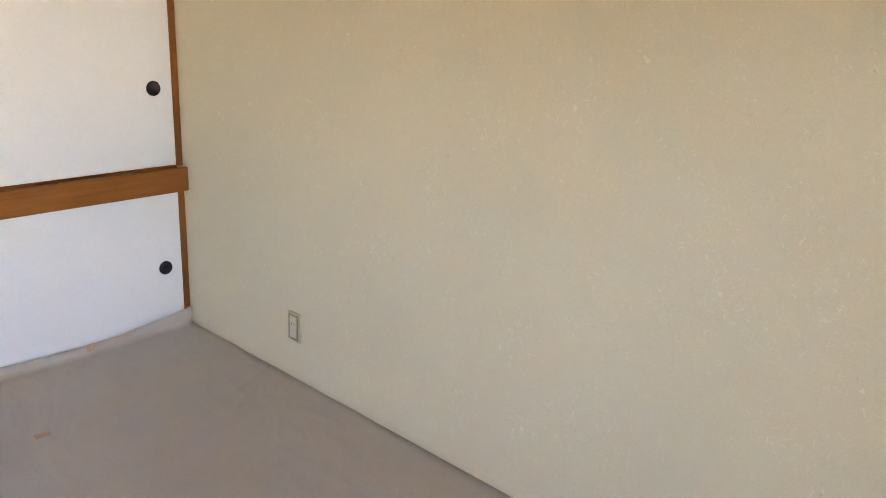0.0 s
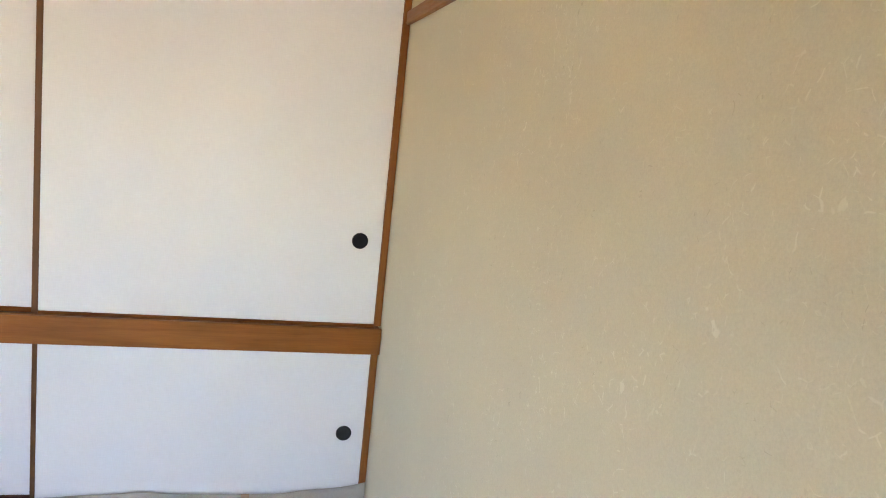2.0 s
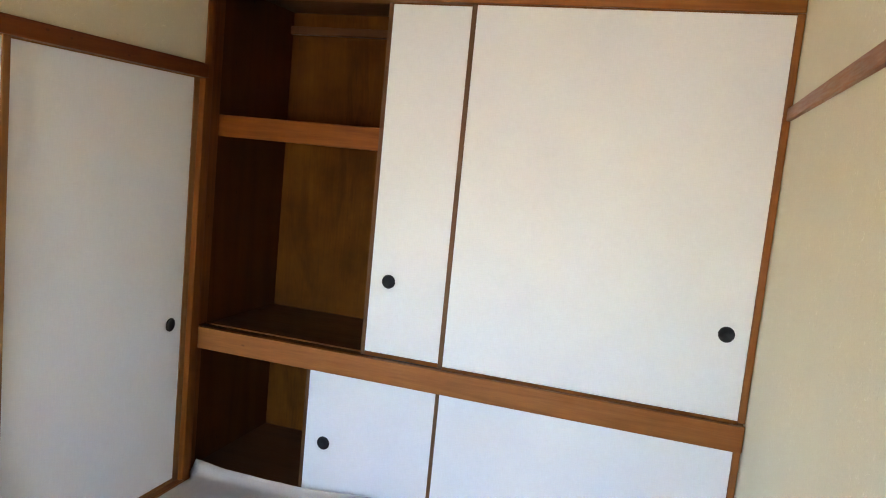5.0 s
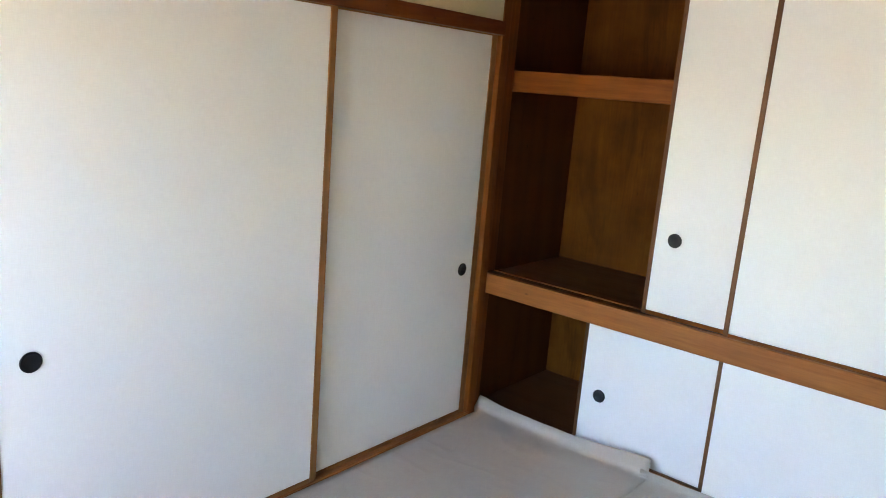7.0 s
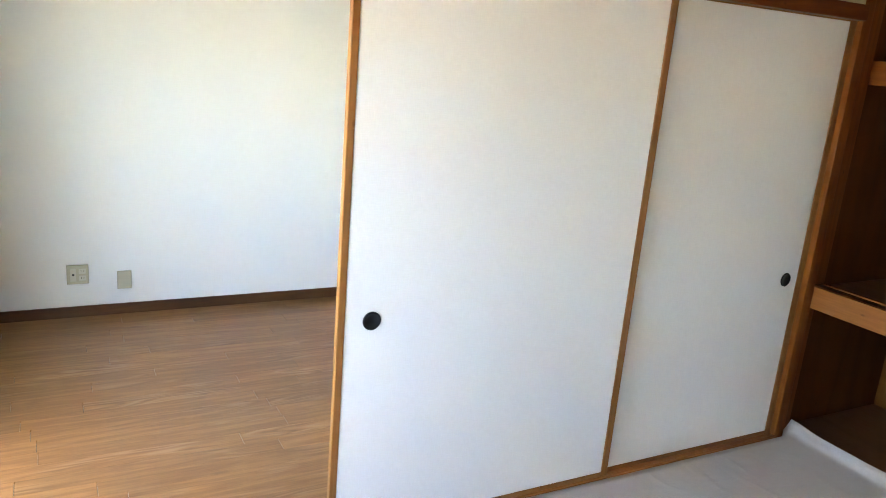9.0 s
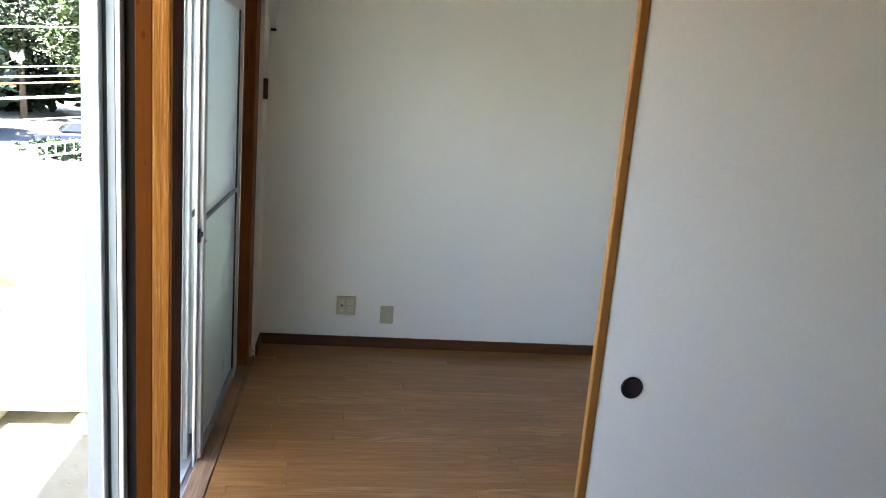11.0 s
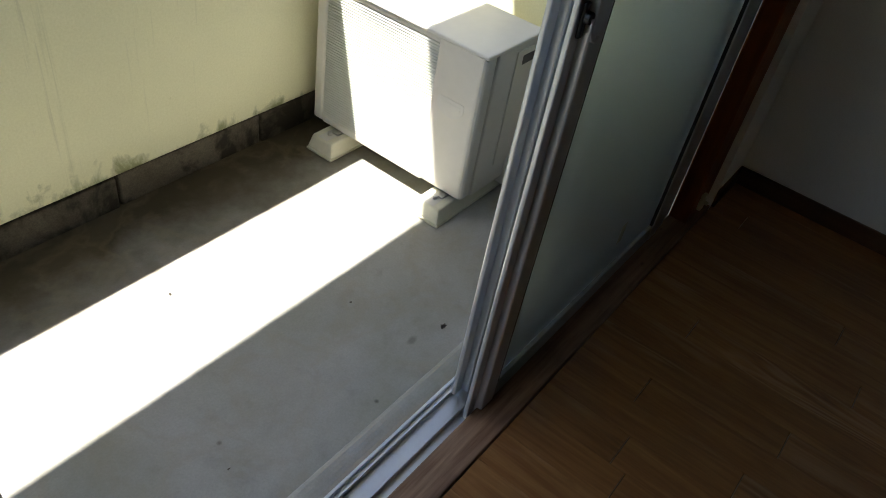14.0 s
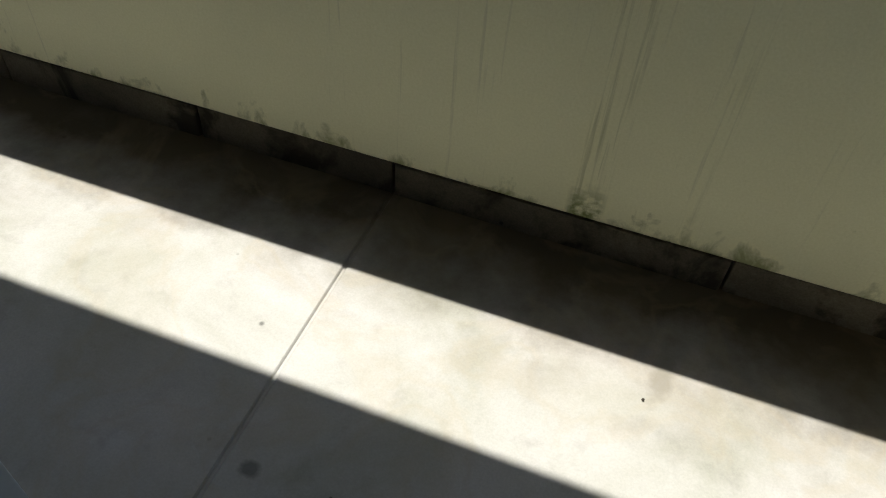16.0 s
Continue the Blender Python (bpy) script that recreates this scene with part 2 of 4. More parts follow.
def concrete_material(name, lo, hi, stain, rough=0.85, silt_shade=0.0, blocks=False):
    m, nt, p = nodes_of(name, rough)
    v = coords(nt)
    grit = noise_of(nt, v, 190, 4, 0.7)
    cloud = noise_of(nt, v, 2.4, 6, 0.62, 0.4)
    spots = noise_of(nt, v, 11, 5, 0.6)
    col = ramp(nt, grit, (0.3, lo), (0.7, hi))
    col = mix(nt, 0.75, col, ramp(nt, cloud, (0.34, stain), (0.62, 1.0)), "MULTIPLY")
    col = mix(nt, 0.35, col, ramp(nt, spots, (0.28, 0.6), (0.44, 1.0)), "MULTIPLY")
    if blocks:
        geo = nt.nodes.new("ShaderNodeNewGeometry")
        col = mix(nt, 0.7, col, ramp(nt, geo.outputs["Random Per Island"], (0.0, 0.45), (1.0, 1.0)), "MULTIPLY")
        soot = noise_of(nt, coords(nt, (1, 1, 0.6)), 5, 5, 0.65, 0.5)
        col = mix(nt, ramp(nt, soot, (0.5, 0.0), (0.6, 0.85)), col, (0.02, 0.016, 0.009))
    vor = node(nt, "TexVoronoi", Scale=6.0)
    nt.links.new(v, vor.inputs["Vector"])
    drip = ramp(nt, vor.outputs["Distance"], (0.02, 0.4), (0.05, 1.0))
    some = ramp(nt, noise_of(nt, v, 3.1, 1), (0.44, 1.0), (0.48, 0.0))
    col = mix(nt, 1.0, col, maths(nt, "MAXIMUM", drip, some), "MULTIPLY")
    if silt_shade:
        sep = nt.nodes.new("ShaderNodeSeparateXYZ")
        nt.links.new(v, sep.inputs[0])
        # dirt by the curb, spread wide so its colour also carries the parapet's shade
        reach = maths(nt, "ADD", maths(nt, "MULTIPLY", maths(nt, "SUBTRACT", sep.outputs["Y"], silt_shade), 1.8), maths(nt, "MULTIPLY", noise_of(nt, v, 5, 5, 0.65), 0.8))
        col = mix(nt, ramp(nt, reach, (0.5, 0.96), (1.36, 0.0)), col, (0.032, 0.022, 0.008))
        dirt_shade_film = maths(nt, "ADD", maths(nt, "MULTIPLY", maths(nt, "SUBTRACT", sep.outputs["Y"], silt_shade), 1.1), maths(nt, "MULTIPLY", noise_of(nt, v, 3.0, 5, 0.6), 0.9))
        col = mix(nt, ramp(nt, dirt_shade_film, (0.5, 0.6), (0.95, 0.0)), col, (0.085, 0.066, 0.034))
        # yellowish tide marks, a grey drip and a round oily blot
        tide = ramp(nt, noise_of(nt, v, 3.6, 5, 0.55, 0.6), (0.5, 0.0), (0.56, 1.0), (0.6, 0.3), (0.7, 0.6))
        col = mix(nt, maths(nt, "MULTIPLY", tide, 0.2), col, (0.27, 0.22, 0.13))
        rag = noise_of(nt, v, 28, 4, 0.6)
        for x0, y0, rx, ry, tone in ((-0.885, -4.29, 0.032, 0.08, (0.16, 0.145, 0.11)), (-0.146, -3.757, 0.027, 0.022, (0.075, 0.072, 0.066)), (-1.2, -3.66, 0.02, 0.012, (0.14, 0.135, 0.12))):
            dx = maths(nt, "DIVIDE", maths(nt, "SUBTRACT", sep.outputs["X"], x0), rx)
            dy = maths(nt, "DIVIDE", maths(nt, "SUBTRACT", sep.outputs["Y"], y0), ry)
            far = maths(nt, "ADD", maths(nt, "SQRT", maths(nt, "ADD", maths(nt, "MULTIPLY", dx, dx), maths(nt, "MULTIPLY", dy, dy))), maths(nt, "MULTIPLY", rag, 1.2))
            col = mix(nt, ramp(nt, maths(nt, "MULTIPLY", far, 0.5), (0.55, 0.7), (0.85, 0.0)), col, tone)
    nt.links.new(col, p.inputs["Base Color"])
    bump(nt, p, maths(nt, "ADD", grit, maths(nt, "MULTIPLY", spots, 0.6)), 0.25, 0.002)
    return m


def parapet_material():
    """Cream masonry paint with rain streaks and moss along its lower edge."""
    m, nt, p = nodes_of("cream_masonry_paint", 0.8)
    v = coords(nt)
    grit = noise_of(nt, v, 150, 4, 0.65)
    col = ramp(nt, grit, (0.3, (0.765, 0.745, 0.48)), (0.7, (0.845, 0.825, 0.565)))
    cloud = noise_of(nt, v, 1.6, 5, 0.6)
    col = mix(nt, 0.6, col, ramp(nt, cloud, (0.3, 0.84), (0.65, 1.0)), "MULTIPLY")
    sep = nt.nodes.new("ShaderNodeSeparateXYZ")
    nt.links.new(v, sep.inputs[0])
    # thin vertical rain streaks, in groups
    thin = noise_of(nt, coords(nt, (1, 1, 0.03)), 60, 3, 0.6, 0.25)
    group = noise_of(nt, coords(nt, (1, 1, 0.12)), 2.3, 2)
    streak = maths(nt, "MULTIPLY", ramp(nt, thin, (0.6, 0.0), (0.68, 1.0)), ramp(nt, group, (0.5, 0.0), (0.62, 1.0)))
    col = mix(nt, maths(nt, "MULTIPLY", streak, 0.22), col, (0.3, 0.29, 0.2))
    # long rain runs with a moss cushion at their foot
    for x0, half, amount in ((-0.605, 0.05, 1.0), (-0.85, 0.014, 0.4)):
        off = maths(nt, "ABSOLUTE", maths(nt, "SUBTRACT", sep.outputs["X"], x0))
        near = ramp(nt, maths(nt, "DIVIDE", off, half * 2), (0.3, amount), (0.5, 0.0))
        runs = noise_of(nt, coords(nt, (1, 1, 0.03)), 70, 3, 0.6, 0.3)
        line = maths(nt, "MULTIPLY", near, ramp(nt, runs, (0.5, 0.0), (0.68, 1.0)))
        col = mix(nt, maths(nt, "MULTIPLY", line, 0.55), col, (0.22, 0.23, 0.1))
        foot = ramp(nt, maths(nt, "ADD", sep.outputs["Z"], 0.11), (0.03, 1.0), (0.12, 0.0))
        rag = ramp(nt, noise_of(nt, v, 34, 5), (0.36, 0.0), (0.54, 1.0))
        cushion = maths(nt, "MULTIPLY", maths(nt, "MULTIPLY", near, foot), rag)
        col = mix(nt, maths(nt, "MULTIPLY", cushion, 0.9), col, (0.12, 0.15, 0.03))
    # moss tufts just over the lower edge
    tuft = noise_of(nt, coords(nt, (1, 1, 0.6)), 13, 5, 0.62, 0.3)
    low = ramp(nt, maths(nt, "MULTIPLY", maths(nt, "ADD", sep.outputs["Z"], 0.1), 5.0), (0.0, 0.47), (0.6, 0.76))
    moss = ramp(nt, maths(nt, "SUBTRACT", tuft, low), (0.0, 0.0), (0.16, 1.0))
    col = mix(nt, maths(nt, "MULTIPLY", moss, 0.72), col, (0.13, 0.15, 0.03))
    nt.links.new(col, p.inputs["Base Color"])
    bump(nt, p, grit, 0.25, 0.0015)
    return m


def glass_material(name, rough, tint):
    m, nt, p = nodes_of(name, rough)
    p.inputs["Transmission Weight"].default_value = 1.0
    p.inputs["IOR"].default_value = 1.45
    p.inputs["Base Color"].default_value = (*tint, 1)
    if rough > 0.1:
        bump(nt, p, noise_of(nt, coords(nt), 500, 2), 0.2, 0.0008)
    return m


def leaf_material(name, lo, hi):
    m, nt, p = nodes_of(name, 0.55)
    geo = nt.nodes.new("ShaderNodeNewGeometry")
    nt.links.new(ramp(nt, geo.outputs["Random Per Island"], (0.0, lo), (1.0, hi)), p.inputs["Base Color"])
    p.inputs["Transmission Weight"].default_value = 0.0
    return m


def ridged_wood_material():
    """Weathered softwood with raised upright grain."""
    m, nt, p = nodes_of("ridged_cypress", 0.6)
    p.inputs["Specular IOR Level"].default_value = 0.06
    v = coords(nt, (1, 1, 0.035))
    ring = noise_of(nt, v, 280, 3, 0.55, 0.8)
    broad = noise_of(nt, v, 60, 2, 0.5, 0.3)
    tone = maths(nt, "ADD", maths(nt, "MULTIPLY", ring, 0.75), maths(nt, "MULTIPLY", broad, 0.25))
    col = ramp(nt, tone, (0.36, (0.165, 0.055, 0.007)), (0.5, (0.235, 0.086, 0.013)), (0.58, (0.265, 0.102, 0.018)), (0.66, (0.35, 0.16, 0.042)))
    nt.links.new(col, p.inputs["Base Color"])
    bump(nt, p, ring, 0.5, 0.003)
    return m


PAPER = paper_material()
RIDGED = ridged_wood_material()
CLOTH = cloth_wall_material()
WHITE = white_paper_material()
KRAFT = kraft_material()
PLANK = plank_material()
BOARD = ceiling_board_material()
WOODS = [wood("varnished_cypress_%s" % a, (0.245, 0.081, 0.017), (0.355, 0.13, 0.03), i, 0.42, 1.0, 1.0, 0.2) for i, a in enumerate("xyz")]
BROWNS = [wood("mid_brown_wood_%s" % a, (0.16, 0.045, 0.006), (0.26, 0.08, 0.011), i, 0.45, 1.0, 1.0, 0.12) for i, a in enumerate("xyz")]
REDS = [wood("red_brown_wood_%s" % a, (0.1, 0.022, 0.003), (0.18, 0.046, 0.007), i, 0.45, 1.0, 1.0, 0.14) for i, a in enumerate("xyz")]
# post wood darkened in colour for its side away from the windows
POST_SHADE = wood("post_wood_shade_dark", (0.065, 0.014, 0.003), (0.11, 0.027, 0.006), 2, 0.6, 1.0, 1.0, 0.1)
SKIRT = [wood("brown_baseboard_%s" % a, (0.065, 0.026, 0.008), (0.12, 0.05, 0.015), i, 0.45) for i, a in enumerate("xyz")]
# same wood as the window post, with the jamb's shade in its colour
SHADED_POST = wood("post_wood_shaded_red", (0.062, 0.0145, 0.001), (0.105, 0.028, 0.0025), 2, 0.6, 0.6, 0.6, 0.04)
DARKS = [wood("dark_stained_wood_%s" % a, (0.035, 0.014, 0.006), (0.085, 0.037, 0.017), i, 0.45) for i, a in enumerate("xyz")]
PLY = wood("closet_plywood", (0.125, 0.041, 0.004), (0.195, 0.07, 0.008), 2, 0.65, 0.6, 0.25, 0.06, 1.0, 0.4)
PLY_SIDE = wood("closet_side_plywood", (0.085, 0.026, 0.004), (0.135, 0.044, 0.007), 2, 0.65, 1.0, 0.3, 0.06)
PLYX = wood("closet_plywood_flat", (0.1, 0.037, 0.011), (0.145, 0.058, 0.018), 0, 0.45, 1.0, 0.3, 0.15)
TRACK = wood("shaded_door_track", (0.05, 0.017, 0.005), (0.1, 0.035, 0.01), 0, 0.5, 1.0, 1.0, 0.15)
GOLDS = [wood("golden_brown_door_frame_%s" % a, (0.2, 0.078, 0.018), (0.31, 0.135, 0.036), i, 0.42, 1.0, 1.0, 0.2) for i, a in enumerate("xyz")]
STILE = wood("dull_brown_door_stile", (0.105, 0.042, 0.014), (0.175, 0.075, 0.027), 2, 0.5, 1.0, 1.0, 0.2)
SILLWOOD = wood("worn_window_sill_wood", (0.17, 0.085, 0.042), (0.4, 0.25, 0.15), 0, 0.6, 1.0, 1.0, 0.3, 0.8)
ALU = plain("anodised_aluminium", (0.57, 0.58, 0.585), 0.38, 0.65, 0.06, 90, 0.03)
ALU_JAMB = plain("pale_anodised_jamb", (0.36, 0.39, 0.4), 0.5, 0.25, 0.06, 90, 0.03)
GAP_SHADE = plain("dark_gap_shade", (0.016, 0.011, 0.007), 0.9)
ALU_GREY = plain("grey_glazing_bar", (0.3, 0.31, 0.31), 0.5, 0.3)
ALU_DARK = plain("black_window_gasket", (0.02, 0.02, 0.02), 0.6)
FROST = glass_material("frosted_window_glass", 0.28, (0.69, 0.755, 0.745))
BLACK = plain("black_lacquered_metal", (0.012, 0.011, 0.012), 0.35, 0.3, 0.1)
BLACK_DISH = plain("black_pull_dish", (0.009, 0.008, 0.009), 0.45, 0.2, 0.1)
PLATE = plain("beige_plastic_plate", (0.46, 0.42, 0.28), 0.4, 0, 0.03)
PLATE_IN = plain("pale_plastic_insert", (0.54, 0.51, 0.38), 0.4, 0, 0.03)
OLIVE = plain("olive_plastic_frame", (0.26, 0.235, 0.14), 0.5)
TAPE = plain("brown_paper_tape", (0.5, 0.32, 0.2), 0.6)
SLOT = plain("dark_socket_slot", (0.05, 0.045, 0.04), 0.5)
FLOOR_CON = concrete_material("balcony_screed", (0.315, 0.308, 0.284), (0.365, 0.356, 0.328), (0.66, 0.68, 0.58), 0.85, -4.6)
CURB_CON = concrete_material("weathered_curb_concrete", (0.14, 0.12, 0.083), (0.23, 0.197, 0.14), 0.15, 0.9, blocks=True)
LUMP = concrete_material("mossy_old_mortar", (0.04, 0.031, 0.018), (0.13, 0.108, 0.07), 0.2, 0.9)
CREAM = parapet_material()
RENDER = plain("pale_facade_render", (0.4, 0.39, 0.36), 0.9, 0, 0.08, 120, 0.2)
SOFFIT = plain("grey_soffit_paint", (0.32, 0.315, 0.3), 0.9, 0, 0.06, 120, 0.1)
AC_SHELL = plain("ivory_painted_steel", (0.6, 0.575, 0.51), 0.4, 0, 0.04, 30, 0.03)
AC_GRILLE = plain("ivory_plastic_grille", (0.6, 0.59, 0.54), 0.5, 0, 0.05)
AC_INSIDE = plain("dark_fan_chamber", (0.03, 0.03, 0.03), 0.7)
FOOT = plain("cream_plastic_foot", (0.62, 0.6, 0.47), 0.6, 0, 0.08)
WRAP = plain("white_pipe_wrap", (0.6, 0.59, 0.52), 0.7, 0, 0.15, 40, 0.3)
BADGE = plain("grey_badge", (0.6, 0.585, 0.54), 0.35, 0.2, 0.03)
STEEL = plain("galvanised_steel", (0.55, 0.55, 0.54), 0.4, 0.9, 0.1)
ORANGE = plain("orange_cable_sheath", (0.7, 0.25, 0.06), 0.5)
POLE_CON = plain("pole_concrete", (0.3, 0.3, 0.285), 0.85, 0, 0.12)
SOIL = plain("pale_sunlit_gravel", (0.14, 0.133, 0.115), 0.95, 0, 0.2, 30, 0.3)
ASPHALT = plain("grey_asphalt", (0.06, 0.062, 0.07), 0.85, 0, 0.25, 60, 0.3)
RAILWHITE = plain("white_guard_rail_paint", (0.75, 0.75, 0.73), 0.45)
# foliage in two tones: sunlight and shade are put into the leaf colour
LEAF_A = leaf_material("sunlit_tone_foliage", (0.016, 0.036, 0.008), (0.06, 0.09, 0.02))
LEAF_B = leaf_material("shade_tone_foliage", (0.007, 0.016, 0.006), (0.026, 0.044, 0.015))
BARK = plain("bark", (0.09, 0.07, 0.05), 0.9, 0, 0.3, 25, 0.5)
DRYLEAF = plain("dry_leaf_litter", (0.1, 0.085, 0.065), 0.9, 0, 0.3)
CARPAINT = plain("silver_car_paint", (0.03, 0.031, 0.033), 0.6, 0.0, 0.03)
CARBLUE = plain("dark_blue_car_paint", (0.008, 0.015, 0.045), 0.65, 0.0, 0.03)
CARGLASS = plain("dark_car_glass", (0.02, 0.022, 0.025), 0.1)
RUBBER = plain("tyre_rubber", (0.02, 0.02, 0.02), 0.8)


# ---- mesh helpers ----
def box(a, b, r=0.0, seg=2):
    """A bevelled box between two corners."""
    bm = bmesh.new()
    bmesh.ops.create_cube(bm, size=1)
    lo = [min(p, q) for p, q in zip(a, b)]
    hi = [max(p, q) for p, q in zip(a, b)]
    for v in bm.verts:
        v.co = [lo[i] + (v.co[i] + 0.5) * (hi[i] - lo[i]) for i in range(3)]
    if r > 0:
        r = min(r, 0.45 * min(h - l for l, h in zip(lo, hi)))
        bmesh.ops.bevel(bm, geom=bm.edges[:], offset=r, segments=seg, profile=0.5, affect="EDGES")
    return bm


def disc(centre, axis, radius, depth, seg=32, r=0.0, top=None):
    """A short cylinder whose axis points along axis (0, 1, 2)."""
    bm = bmesh.new()
    bmesh.ops.create_cone(bm, cap_ends=True, segments=seg, radius1=radius, radius2=radius if top is None else top, depth=depth)
    if r > 0:
        rim = [e for e in bm.edges if abs(e.verts[0].co.z - e.verts[1].co.z) < 1e-6]
        bmesh.ops.bevel(bm, geom=rim, offset=r, segments=2, profile=0.5, affect="EDGES")
    turn = {0: Matrix.Rotation(radians(90), 3, "Y"), 1: Matrix.Rotation(radians(-90), 3, "X"), 2: Matrix.Identity(3)}[axis]
    for v in bm.verts:
        v.co = turn @ v.co + Vector(centre)
    return bm


def joined(*bms):
    out = bmesh.new()
    for b in bms:
        me = bpy.data.meshes.new("tmp")
        b.to_mesh(me)
        b.free()
        out.from_mesh(me)
        bpy.data.meshes.remove(me)
    return out


def mesh_of(name, bm, mat, smooth=False):
    me = bpy.data.meshes.new(name)
    bm.to_mesh(me)
    bm.free()
    me.materials.append(mat)
    if smooth:
        for f in me.polygons:
            f.use_smooth = True
    return me


def part(name, bm, mat, parent=None, label="", smooth=False):
    ob = new(name, mesh_of(name, bm, mat, smooth))
    ob.parent = parent
    if label:
        ob["label"] = label
    return ob


def holder(name, label, category, group=""):
    return tagged(new(name), label, category, group)


def setting(name, bm, mat, label="", smooth=False):
    return tagged(part(name, bm, mat, None, label, smooth), kind="structure")


def tube(points, radius, seg=10, closed_ends=True):
    """A round tube along points."""
    bm = bmesh.new()
    pts = [Vector(p) for p in points]
    rings = []
    for i, p in enumerate(pts):
        d = (pts[min(i + 1, len(pts) - 1)] - pts[max(i - 1, 0)]).normalized()
        side = d.cross(Vector((0, 0, 1)) if abs(d.z) < 0.9 else Vector((1, 0, 0))).normalized()
        up = side.cross(d)
        rad = radius[i] if isinstance(radius, (list, tuple)) else radius
        rings.append([bm.verts.new(p + rad * (math.cos(a) * side + math.sin(a) * up)) for a in [2 * math.pi * k / seg for k in range(seg)]])
    for r0, r1 in zip(rings, rings[1:]):
        for k in range(seg):
            bm.faces.new((r0[k], r0[(k + 1) % seg], r1[(k + 1) % seg], r1[k]))
    if closed_ends:
        bm.faces.new(rings[0][::-1])
        bm.faces.new(rings[-1])
    bmesh.ops.recalc_face_normals(bm, faces=bm.faces[:])
    return bm

# ---- plan ----
EAST, WEST = 2.268, -2.299          # inner faces of the end walls
SOUTH = -3.255                      # inner face of the window wall
TOP = 2.24                          # ceiling of the tatami room
BAL = -0.23                         # balcony floor
PARA = -4.60                        # inner face of the parapet

# ---- large structure ----
setting("wall_east", box((EAST, -3.43, -0.06), (EAST + 0.13, 0.8, 2.5)), CLOTH, "greenish beige straw-flecked wall cloth")
setting("wall_west", box((WEST - 0.13, -3.43, -0.06), (WEST, 2.72, 2.5)), WHITE, "plain white wallpapered wall")
# unseen end of the west room, added far back so that light is lost
setting("wall_north", joined(box((WEST, 2.6, -0.06), (-0.062, 2.72, 2.5)), box((-0.11, 0.0, -0.06), (-0.063, 2.6, 2.5))), WHITE, "plain white wallpapered wall")
setting("wall_partition", box((-0.085, -3.21, 1.836), (-0.008, -0.108, 2.5)), CLOTH, "straw-flecked wall cloth above the sliding doors")
setting("wall_closet", joined(box((-0.062, 0.69, -0.06), (EAST, 0.8, 2.5)), box((-0.062, 0.004, TOP + 0.002), (EAST, 0.69, 2.5))), RENDER)
setting("wall_south", joined(
    box((WEST, -3.43, -0.06), (-2.094, SOUTH, 2.5)),
    box((-2.094, -3.43, 1.845), (EAST, SOUTH, 2.5)),
    box((1.86, -3.43, -0.06), (EAST, SOUTH, 1.845)),
), WHITE, "plain white wallpapered wall with two balcony windows")
setting("floor", box((-0.107, SOUTH, -0.06), (EAST, 0.69, -0.004)), KRAFT, "tatami floor under protective paper")
floor_west = setting("floor_west", box((WEST, SOUTH, -0.06), (-0.111, 2.6, -0.012)), DARKS[1], "wood-print plank floor")
setting("ceiling_west", box((WEST, SOUTH, 2.36), (-0.111, 2.6, 2.5)), WHITE, "plain white ceiling")

# wooden board ceiling with open joints
boards = []
edge = 0.25 - 0.4265
while edge < EAST:
    a, b = max(edge + 0.0045, -0.008), min(edge + 0.4265 - 0.0045, EAST)
    if b - a > 0.02:
        boards.append(box((a, SOUTH, TOP), (b, 0.004, TOP + 0.012), 0.002, 1))
    edge += 0.4265
setting("ceiling_backing", box((-0.008, SOUTH, TOP + 0.013), (EAST, 0.0035, 2.5)), DARKS[1])
setting("ceiling", joined(*boards), BOARD, "light brown veneered board ceiling with dark joints")

# trims of the tatami room
setting("trim_ceiling_east", box((EAST - 0.022, SOUTH, TOP - 0.042), (EAST, -0.03, TOP), 0.003), WOODS[1])
setting("trim_ceiling_west", box((-0.008, -3.21, TOP - 0.062), (0.02, -0.106, TOP), 0.003), REDS[1])
setting("trim_rail_east", box((EAST - 0.016, SOUTH, 1.778), (EAST, -0.004, 1.822), 0.003), WOODS[1], "brown wooden picture rail")
setting("lintel", joined(box((-0.1, -3.211, 1.777), (0.014, -0.107, 1.835), 0.004)), REDS[1], "brown wooden lintel over the sliding doors")
setting("threshold", joined(box((-0.107, -3.211, -0.02), (0.0075, -0.107, 0.008), 0.003), box((-0.004, -3.211, 0.008), (0.006, -0.107, 0.016), 0.003)), WOODS[1], "grooved wooden door threshold")

# posts
setting("post_corner", box((-0.107, -0.106, -0.01), (-0.003, -0.05, TOP + 0.003), 0.004), BROWNS[2], "varnished wooden corner post")
setting("post_window", joined(box((-0.107, -3.25, -0.01), (0.0, -3.211, 2.3), 0.004)), RIDGED, "varnished wooden post beside the window")
# the jamb is darker than the post only by painted shade
setting("trim_window_jamb", box((-0.107, -3.287, -0.03), (-0.004, -3.2505, 1.845), 0.003), SHADED_POST, "wooden window jamb with its shade in the red-brown colour")
# added thin sheet: paints the shade on the post's unlit north face
setting("trim_door_jamb", box((-0.106, -3.2108, 0.0165), (-0.001, -3.2065, 1.7765), 0.001, 1), POST_SHADE, "thin dark red-brown sheet painting the shaded face of the wooden post")
# fills the gap; its near-black colour stands in for the shade there
setting("trim_window_gap", box((-0.107, -3.312, -0.03), (-0.02, -3.2875, 1.845)), GAP_SHADE, "strip beside the window frame with its shade painted near black")
setting("post_outside", box((-0.1075, -3.4, -0.06), (-0.0275, -3.3125, 1.845)), RENDER)
